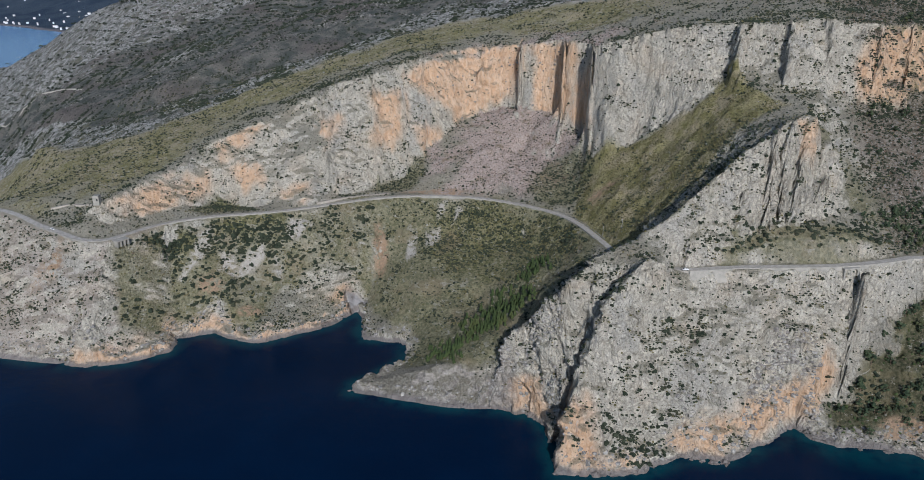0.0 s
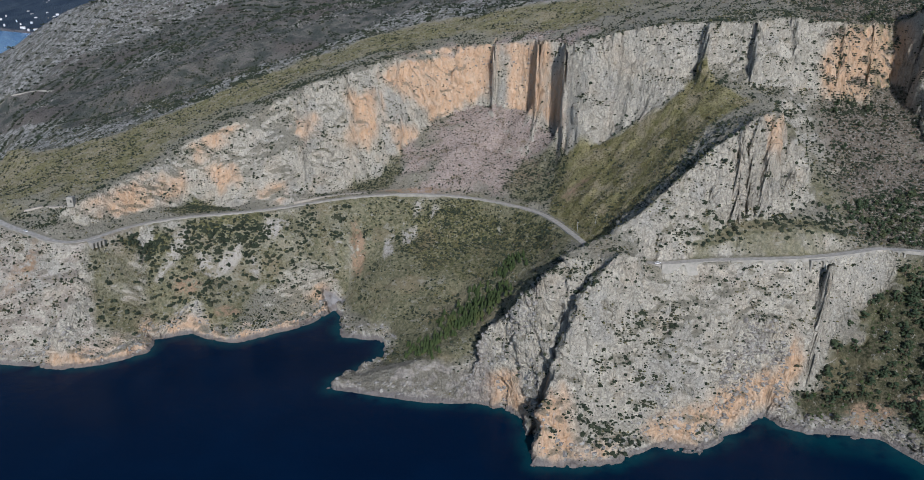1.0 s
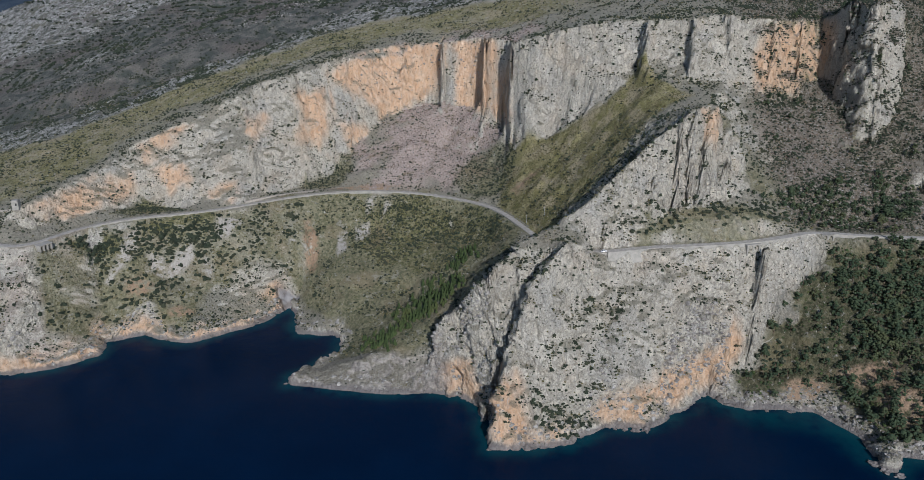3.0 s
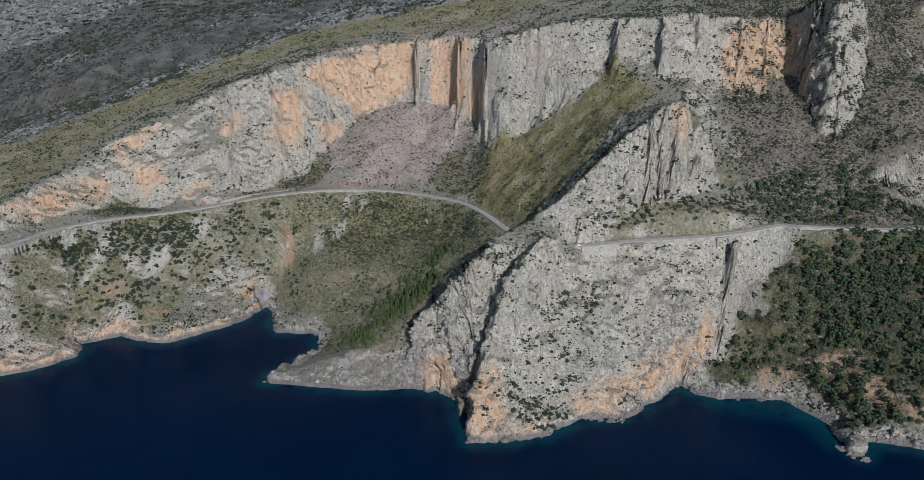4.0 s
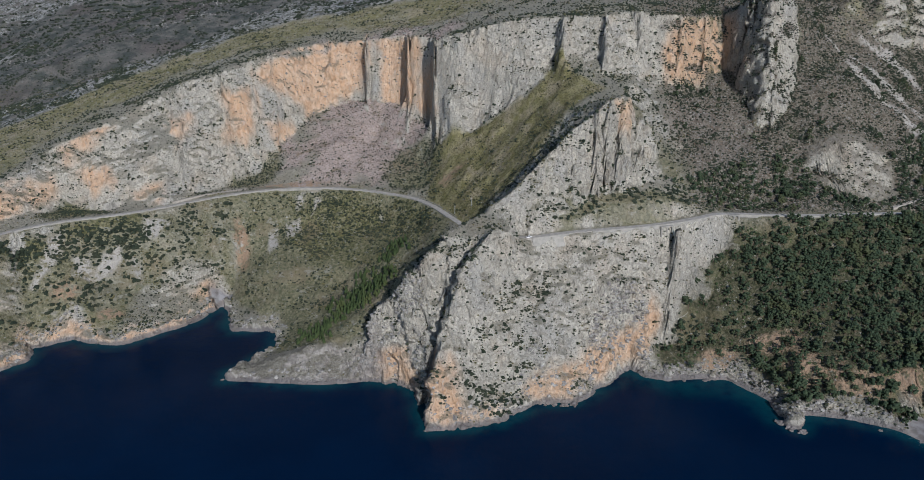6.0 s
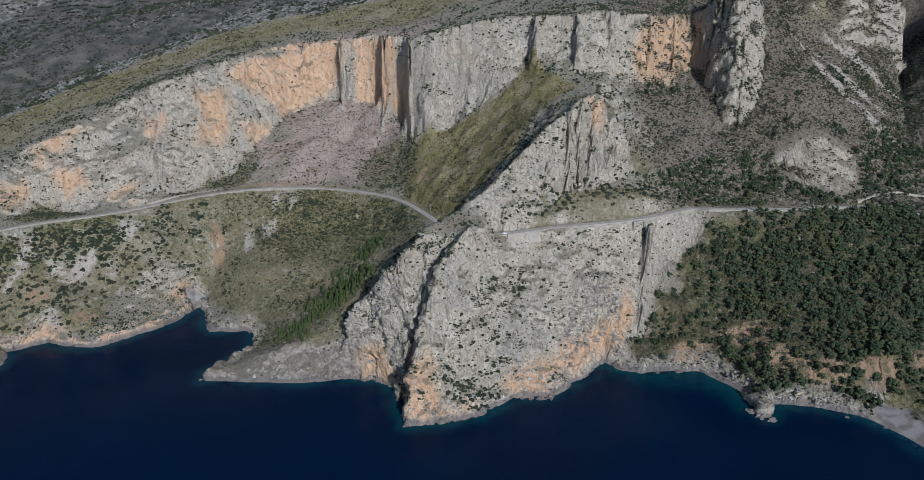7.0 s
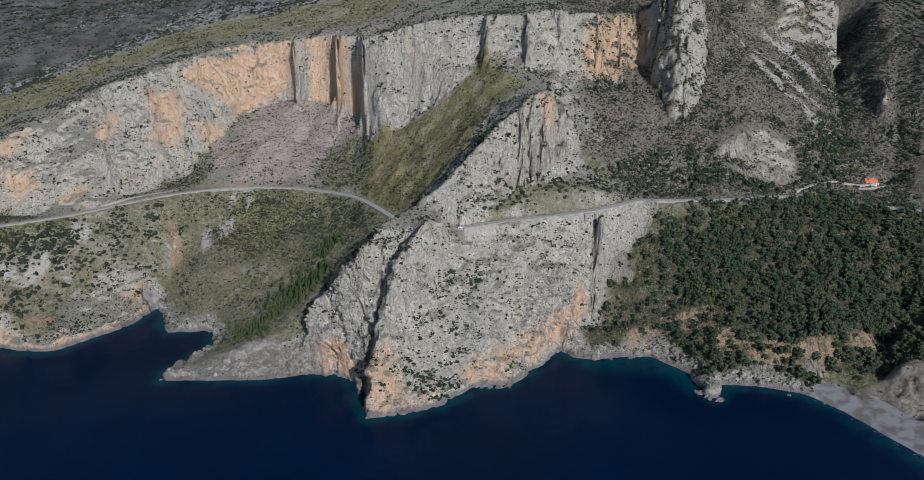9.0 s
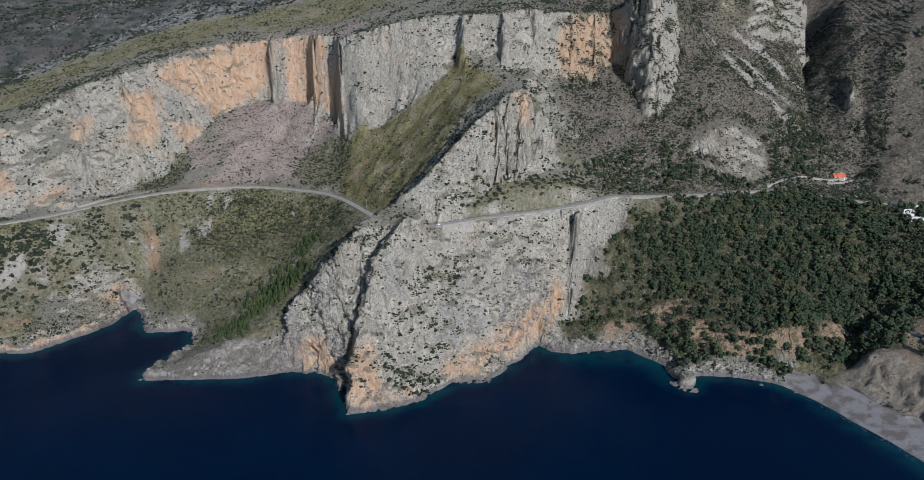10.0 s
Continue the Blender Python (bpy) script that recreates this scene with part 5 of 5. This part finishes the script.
LEDGE = plain("ledge_rock", (0.13, 0.12, 0.11), (0.26, 0.24, 0.215), 0.4, bump=0.4)

# quads of the ground, from which plants and stones are drawn
def centre(a):
    return (a[:-1, :-1] + a[:-1, 1:] + a[1:, 1:] + a[1:, :-1]).ravel() / 4


QX, QY, QZ, QUP = centre(GX), centre(GY), centre(GZ), centre(GN[..., 2])
_d1 = np.stack([GX[1:, 1:] - GX[:-1, :-1], GY[1:, 1:] - GY[:-1, :-1], GZ[1:, 1:] - GZ[:-1, :-1]], -1)
_d2 = np.stack([GX[1:, :-1] - GX[:-1, 1:], GY[1:, :-1] - GY[:-1, 1:], GZ[1:, :-1] - GZ[:-1, 1:]], -1)
QA = np.linalg.norm(np.cross(_d1, _d2), axis=-1).ravel() / 2
QC = {k: centre(v) for k, v in cover.items()}
Q_CORE = (QX > -640) & (QX < 640) & (QY < 1230)
Q_ROAD = np.where(Q_CORE, road_off(QX, QY), 99)
Q_LAND = (QX > -0.9 * QY - 60) & (QX < 0.9 * QY + 60) & (QZ > 1.5) & (np.where(Q_CORE, shore_off(QX, QY), 50) > 2) & (Q_ROAD > 5.5)
CLUMPY = ease(-0.2, 0.6, fbm(QX / 18, QY / 18, QZ / 9, 4, 61))
STRIPS = ease(0.1, 0.6, fbm((QX + QY) / 16, (QX - QY) / 60, octaves=4, seed=62)) * (QX < 40)
BARE = (1 - QC["beach"]) * (1 - 0.9 * QC["clay"]) * (1 - 0.85 * QC["soil"]) * (1 - 0.6 * QC["pale"])


def draw(density):
    """Places drawn at so many per square metre."""
    want = density * QA * Q_LAND
    count = rng.poisson(np.clip(want, 0, 6))
    k = np.repeat(np.arange(len(want)), count)
    spread = np.sqrt(QA[k]) * 0.5
    return k, np.column_stack([QX[k] + rng.uniform(-1, 1, len(k)) * spread, QY[k] + rng.uniform(-0.4, 0.4, len(k)) * spread * QUP[k], QZ[k]])


def strew(name, shapes, places, sizes, material, label, category, tall=1.0, sink=0.1):
    """Many small things joined into one object."""
    which = rng.integers(0, len(shapes), len(places))
    vs, fs, base = [], [], 0
    for w, (v, f) in enumerate(shapes):
        sel = np.where(which == w)[0]
        if not len(sel):
            continue
        a = rng.uniform(0, 6.283, len(sel))
        c, s = np.cos(a)[:, None], np.sin(a)[:, None]
        size = sizes[sel][:, None]
        x, y = v[None, :, 0] * c - v[None, :, 1] * s, v[None, :, 0] * s + v[None, :, 1] * c
        z = v[None, :, 2] * tall * rng.uniform(0.8, 1.2, (len(sel), 1))
        p = np.stack([x * size + places[sel, 0:1], y * size + places[sel, 1:2], (z - sink) * size + places[sel, 2:3]], -1)
        vs.append(p.reshape(-1, 3))
        fs.append((f[None] + (np.arange(len(sel)) * len(v))[:, None, None]).reshape(-1, 3) + base)
        base += len(sel) * len(v)
    me = mesh_from(name, np.vstack(vs), np.vstack(fs), False)
    me.materials.append(material)
    return tagged(new(name, me), label, category, kind="stuff")


BUSHES = sorted((bush_shape() for _ in range(12)), key=lambda q: len(q[0]))
TUFTS = [tuft_shape() for _ in range(8)]
STONES = [rock_shape() for _ in range(8)]
ledges = ease(0.45, 0.9, np.abs(((QZ - 0.5 * QX + 9 * fbm(QX / 25, QY / 25, QZ / 25, 3, 63)) / 17 % 1) * 2 - 1))
FLAT = ease(0.05, 0.40, QUP)
HEAD = Q_CORE & (QY < 660) & (QX > -60) & (QX < 235)
open_rock = BARE * (1 - 0.8 * QC["ochre"]) * (1 - QC["grass"] * 0.9) * (1 - QC["scree"] * 0.8 * (QX > -200)) * (1 - 0.9 * QC["scrub"]) * (1 - 0.97 * QC["spit"]) * Q_CORE * ease(1010, 950, QY)
near_crest = ease(40, 10, np.abs(QY - line_y(QX, "crest_west", "crest_mid", "crest_east") - 16)) * Q_CORE

# small herbs and tufts everywhere on the rock, denser on ledges
k, p = draw(open_rock * (0.05 + 0.28 * CLUMPY * (0.4 + ledges)) * FLAT * np.where(HEAD, 1.2, 0.8))
green = rng.uniform(0, 1, len(p)) < 0.25
strew("rock_tufts", TUFTS, p[green], 0.6 + 0.8 * rng.power(0.7, green.sum()), TUFT, "olive tufts and low herbs on the limestone ledges", "shrubs")
strew("rock_herbs", TUFTS, p[~green], 0.55 + 1.0 * rng.power(0.6, (~green).sum()), BUSH, "small dark shrubs dotted over the bare limestone", "shrubs")
# rounded evergreen shrubs rooted in the rock
k, p = draw(open_rock * (0.005 + 0.07 * CLUMPY * (0.4 + ledges) + 0.03 * near_crest) * FLAT * np.where(HEAD, 1.9, 1.0))
headland_grove = (np.hypot((QX - 40) / 26, (QY - 448) / 12) < 1) * (QZ < 34) * (QZ > 3) * 0.12 + (np.hypot((QX - 186) / 24, (QY - 522) / 14) < 1) * (QZ < 40) * 0.08
headland_grove = headland_grove + 0.07 * within(QX, QY, [(82, 530), (104, 533), (140, 543), (175, 550), (222, 572), (200, 578), (160, 566), (104, 545)], 3.0)
k2, p2 = draw(headland_grove * FLAT)
size = np.concatenate([0.8 + 1.5 * rng.power(0.45, len(p)), 1.0 + 1.8 * rng.power(0.8, len(p2))])
strew("rock_shrubs", BUSHES[:8], np.vstack([p, p2]), size, BUSH, "dark evergreen shrubs rooted in the limestone ledges", "shrubs")
# the scrub of the western slope: a closed band under the road, round bushes lower down
k, p = draw(BARE * (1 - 0.8 * QC["slab"]) * (QC["dense"] * (QX < -230) * 0.14 + QC["bushy"] * (0.012 + 0.055 * CLUMPY) + QC["olive"] * (QX < -200) * (0.008 + 0.03 * CLUMPY)) * FLAT)
strew("round_bushes", BUSHES, p, 1.1 + 2.0 * rng.power(0.8, len(p)), BUSH, "round dark green bushes on the slope below the road", "shrubs")
k, p = draw(QC["foot"] * 0.24 * FLAT)
strew("foot_scrub", TUFTS, p, 0.8 + 1.2 * rng.power(0.6, len(p)), BUSH, "green scrub on the bench between road and cliff", "scrub")
k, p = draw(BARE * QC["slab"] * (0.03 + 0.12 * CLUMPY) * FLAT)
strew("slab_shrubs", TUFTS, p, 0.7 + 1.1 * rng.power(0.5, len(p)), BUSH, "low dark shrubs scattered over the grey slab", "shrubs")
k, p = draw(BARE * QC["olive"] * (QX < -200) * (1 - 0.8 * QC["slab"]) * 0.10 * FLAT)
strew("olive_herbs", TUFTS, p, 0.6 + 0.9 * rng.power(0.6, len(p)), TUFT, "olive herbs between the bushes", "shrubs")
# the green bowl above the cove
cove = QC["olive"] * (QX > -200) * (1 - QC["pines"])
k, p = draw(BARE * cove * (0.02 + 0.34 * CLUMPY * (1 - 0.85 * STRIPS) * ease(-0.5, 0.3, fbm(QX / 34, QY / 34, octaves=4, seed=66)) + 0.30 * QC["dense"] * (1 - 0.9 * STRIPS)) * FLAT)
shade = rng.uniform(0, 1, len(p)) < 0.30
large = ~shade & (rng.uniform(0, 1, len(p)) < 0.25)
small = ~shade & ~large
strew("scrub", BUSHES[:6], p[large], 1.1 + 1.6 * rng.power(0.6, large.sum()), BUSH, "dense dark green scrub in the bowl above the cove", "scrub")
strew("low_scrub", TUFTS, p[small], 0.8 + 1.0 * rng.power(0.6, small.sum()), BUSH, "low dark scrub in the bowl above the cove", "scrub")
strew("olive_scrub", TUFTS, p[shade], 0.7 + 1.1 * rng.power(0.6, shade.sum()), TUFT, "olive green scrub in the bowl above the cove", "scrub")
# the eastern slope: low scrub and stones, evergreen trees by the road
east = QC["east"] * (QC["crag"] < 0.5) * (1 - 0.8 * QC["pale"]) * ease(900, 820, QY) * (QX < 0.82 * QY + 20)
k, p = draw(east * (0.016 + 0.07 * CLUMPY) * (1 - 0.5 * QC["bare_east"]) * FLAT)
strew("slope_bushes", BUSHES[:5], p, 0.9 + 1.4 * rng.power(0.6, len(p)), BUSH, "dark bushes on the eastern slope", "shrubs")
k, p = draw(east * (0.13 + 0.34 * CLUMPY) * (1 - 0.35 * QC["bare_east"]) * FLAT)
strew("slope_scrub", TUFTS, p, 0.7 + 1.2 * rng.power(0.6, len(p)), BUSH, "low dark scrub among stones on the eastern slope", "scrub")
k, p = draw(east * 0.05 * FLAT)
strew("slope_herbs", TUFTS, p, 0.6 + 0.8 * rng.power(0.6, len(p)), DRY, "brown dry herbs on the eastern slope", "shrubs")
k, p = draw(east * (0.06 + 0.05 * QC["bare_east"]) * FLAT)
strew("slope_stones", TUFTS[:4], p, 0.45 + 0.9 * rng.power(0.4, len(p)), LOOSE, "pale limestone blocks among the scrub", "stones")
# grass
k, p = draw(Q_CORE * BARE * QC["grass"] * (1 - QC["scrub"]) * (0.02 + 0.07 * CLUMPY) * (1 + 5 * QC["meadow"]) * ease(0.4, 0.6, QUP))
strew("grass_tufts", TUFTS, p, 0.45 + 0.7 * rng.power(0.6, len(p)), TUFT, "olive tufts of grass and low shrubs", "grass")
k, p = draw(Q_CORE * BARE * QC["grass"] * (0.012 + 0.07 * CLUMPY) * (1 - 0.35 * QC["meadow"]) * ease(0.4, 0.6, QUP))
k2, p2 = draw(0.035 * CLUMPY * near_crest * ease(0.2, 0.5, QUP))
k3, p3 = draw(Q_CORE * 0.10 * (np.hypot((QX - 74) / 34 + (QY - 592) / 60, (QY - 592) / 12 - (QX - 74) / 70) < 1) * ease(0.2, 0.5, QUP))
p = np.vstack([p, p2, p3])
strew("meadow_shrubs", TUFTS, p, 0.7 + 1.3 * rng.power(0.5, len(p)), BUSH, "dark low shrubs dotted over the grass", "shrubs")
k, p = draw(Q_CORE * BARE * QC["scree"] * 0.09 * ease(0.3, 0.6, QUP))
strew("dry_shrubs", TUFTS, p, 0.5 + 0.8 * rng.power(0.6, len(p)), DRY, "reddish dry shrubs on the scree", "shrubs")
k, p = draw(Q_CORE * BARE * QC["scree"] * (QX < 30) * 0.06 * ease(0.3, 0.6, QUP))
strew("scree_shrubs", TUFTS, p, 0.6 + 1.0 * rng.power(0.5, len(p)), BUSH, "dark shrubs dotted over the reddish scree", "shrubs")
k, p = draw(Q_CORE * BARE * (QC["scree"] * 0.03 + QC["grass"] * 0.006 + QC["scrub"] * 0.003 + 0.006 * ease(0.4, 0.7, QUP)) * ease(930, 900, QY))
strew("loose_stones", TUFTS[:5], p, 0.3 + 0.8 * rng.power(0.5, len(p)), LOOSE, "loose grey limestone blocks", "stones")
far_hill = (QY > 830) & (QY < 2200) & (QX < 500) & (QX > -1700) & (QZ > 12)
k, p = draw(np.where(far_hill, (QY > np.interp(QX, *np.array(GRASS_EDGE, float).T)) * (1 + 2 * QC["karst"] * (QY < 1150) + 0.8 * (QY > 1150)) * (0.003 + 0.035 * CLUMPY) * (1 - 0.9 * QC["grass"]), 0))
strew("hillside_scrub", TUFTS, p, (1.1 + 2.2 * rng.power(0.6, len(p))) * np.where(p[:, 1] > 1150, 1.3, 1.0), BUSH, "dark scrub on the distant hillside", "scrub")
k, p = draw(np.where(far_hill, 0.012 * (1 - QC["grass"]) * ease(0.0, 0.5, fbm(QX / 60, QY / 60, octaves=3, seed=71)), 0))
strew("hillside_stones", TUFTS, p, 0.8 + 1.8 * rng.power(0.5, len(p)), LOOSE, "pale outcrops on the distant hillside", "rocks")
shore = np.where(Q_CORE, shore_off(QX, QY), 50)
k, p = draw(np.where(Q_CORE & (shore < 9) & (QY < 660), 0.09 * (1 - QC["beach"]), 0))
strew("shore_rocks", STONES, p, 0.5 + 1.6 * rng.power(0.4, len(p)), LOOSE, "broken grey rocks along the waterline", "rocks")

k, p = draw(np.where(Q_CORE & (shore < 12) & (QX > 110) & (QX < 325) & (QY < 510), 0.06 * (1 - QC["beach"]), 0))
strew("ledge_rocks", STONES, p, 0.6 + 1.8 * rng.power(0.4, len(p)), LEDGE, "jagged grey rock ledges at the foot of the wood", "rocks")

# the pine wood east of the headland, and the young pines in the cove
WOODS = [pine_shape(0) for _ in range(6)]
WOODS_BACK = [pine_shape(0, (OCT_V, OCT_F)) for _ in range(8)]
SLIM = [pine_shape(1) for _ in range(4)]


def tree_pattern(shape, crown_mat, label, category, group):
    (tv, tf), (v, f) = shape
    ob = thing("pine_tree", pose(0, 0, 0), label, category, group)
    for name, (a, b), mat in (("trunk", (tv, tf), BARK), ("crown", (v, f), crown_mat)):
        me = mesh_from(name, a, b, False)
        me.materials.append(mat)
        new(name, me).parent = ob
    return ob


def plant(shapes, crown_mat, places, sizes, singles, label, group, stuff, stuff_label, back):
    order = np.argsort(places[:, 1])
    places, sizes = places[order], sizes[order]
    patterns = []
    for i in range(min(singles, len(places))):
        w = i % len(shapes)
        m = pose(*places[i], 0, 0, float(rng.uniform(0, 360))) @ Matrix.Diagonal((float(sizes[i]),) * 3 + (1,))
        if i < len(shapes):
            ob = tree_pattern(shapes[w], crown_mat, label, "pine tree", group)
            patterns.append(ob)
        else:
            ob = copy_thing(patterns[w], m)
        ob.matrix_basis = m
    rest, size = places[singles:], sizes[singles:]
    if len(rest):
        strew(stuff, [s[1] for s in back], rest, size, crown_mat, stuff_label, "trees", 1.0, 0.0)
        strew(stuff + "_trunks", [s[0] for s in back], rest, size, BARK, "thin trunks under the pine crowns", "tree trunks", 1.0, 0.0)


closed = ease(205, 275, QX - 0.4 * (QY - 520))                  # the wood thins out towards the headland
k, p = draw(np.where(Q_CORE, (QC["wood"] * (QX < 520)) * (0.014 + 0.048 * closed * (0.6 + CLUMPY)) * (1 - 0.75 * QC["soil"]) * ease(0.2, 0.5, QUP), 0))
plant(WOODS, NEEDLES, p, 3.6 + 4.4 * rng.power(0.9, len(p)), 280, "dark green broad-crowned pine on the coastal slope", "pines of the coastal wood", "pine_wood", "crowns of the dark green pine wood", WOODS_BACK)
k, p = draw(np.where(Q_CORE, QC["wood"] * (0.03 + 0.05 * CLUMPY) * (1 - 0.7 * QC["soil"]) * ease(0.2, 0.5, QUP), 0))
strew("wood_undergrowth", BUSHES[:6], p, 0.8 + 1.3 * rng.power(0.6, len(p)), YOUNG, "green undergrowth between the pines", "shrubs")
k, p = draw(np.where(Q_CORE & (QX > 180), (QC["beach"] < 0.1) * (QZ > 9) * (np.hypot(QX - 472, QY - 598) > 22) * (QC["wood"] < 0.3) * (QC["crag"] < 0.4)
                     * (0.030 * QC["tree_band"] + 0.030 * QC["ravine_wood"] + 0.0035 * QC["east"] * CLUMPY * 2 * (1 - 0.7 * QC["bare_east"])) * ease(0.3, 0.6, QUP) * ease(800, 740, QY), 0))
strew("slope_trees", [s[1] for s in WOODS_BACK], p, rng.uniform(3.0, 6.5, len(p)), NEEDLES, "dark trees scattered on the slope above the road", "trees", 1.0, 0.1)
k, p = draw(np.where(Q_CORE, QC["pines"] * 0.085 * ease(0.2, 0.5, QUP) * (QX < -12), 0))
plant(SLIM, YOUNG, p, rng.uniform(3.0, 6.0, len(p)), 120, "slender bright green young pine in the cove", "young pines in the cove", "young_pines", "crowns of the bright green young pines", SLIM)


WET_ROCK = plain("dark_wet_rock", (0.10, 0.09, 0.085), (0.22, 0.20, 0.185), 0.5, 0.8, 0.3)


def sea_rock(x, y, s, a):
    bm = bmesh.new()
    bmesh.ops.create_icosphere(bm, subdivisions=3, radius=1.0)
    for v in bm.verts:
        n = noise.fractal(v.co * 1.6 + Vector((x, y, 0)), 1.0, 2.0, 4)
        v.co *= 1 + 0.8 * n
        v.co.z *= 0.4
    me = bpy.data.meshes.new("sea_rock")
    bm.to_mesh(me)
    bm.free()
    me.materials.append(WET_ROCK)
    ob = tagged(new("sea_rock", me), "rough grey rock standing in the water", "rock", "rocks in the sea")
    ob.matrix_world = pose(x, y, 0.2, 0, 0, a) @ Matrix.Diagonal((s, s * 0.7, s * 0.8, 1))


for x, y, s, a in ((89, 456, 3.0, 0), (82, 457, 2.0, 40), (96, 458, 3.6, 80), (75, 457, 1.2, 10), (240, 424, 4.5, 60), (246, 418, 3.0, 20), (236, 430, 4.0, 0), (203, 487, 2.4, 10), (186, 487, 1.6, 70),
                   (-167, 500, 1.4, 30), (-10, 428, 1.6, 0), (320, 404, 1.2, 0), (300, 418, 1.6, 0)):
    sea_rock(x, y, s, a)
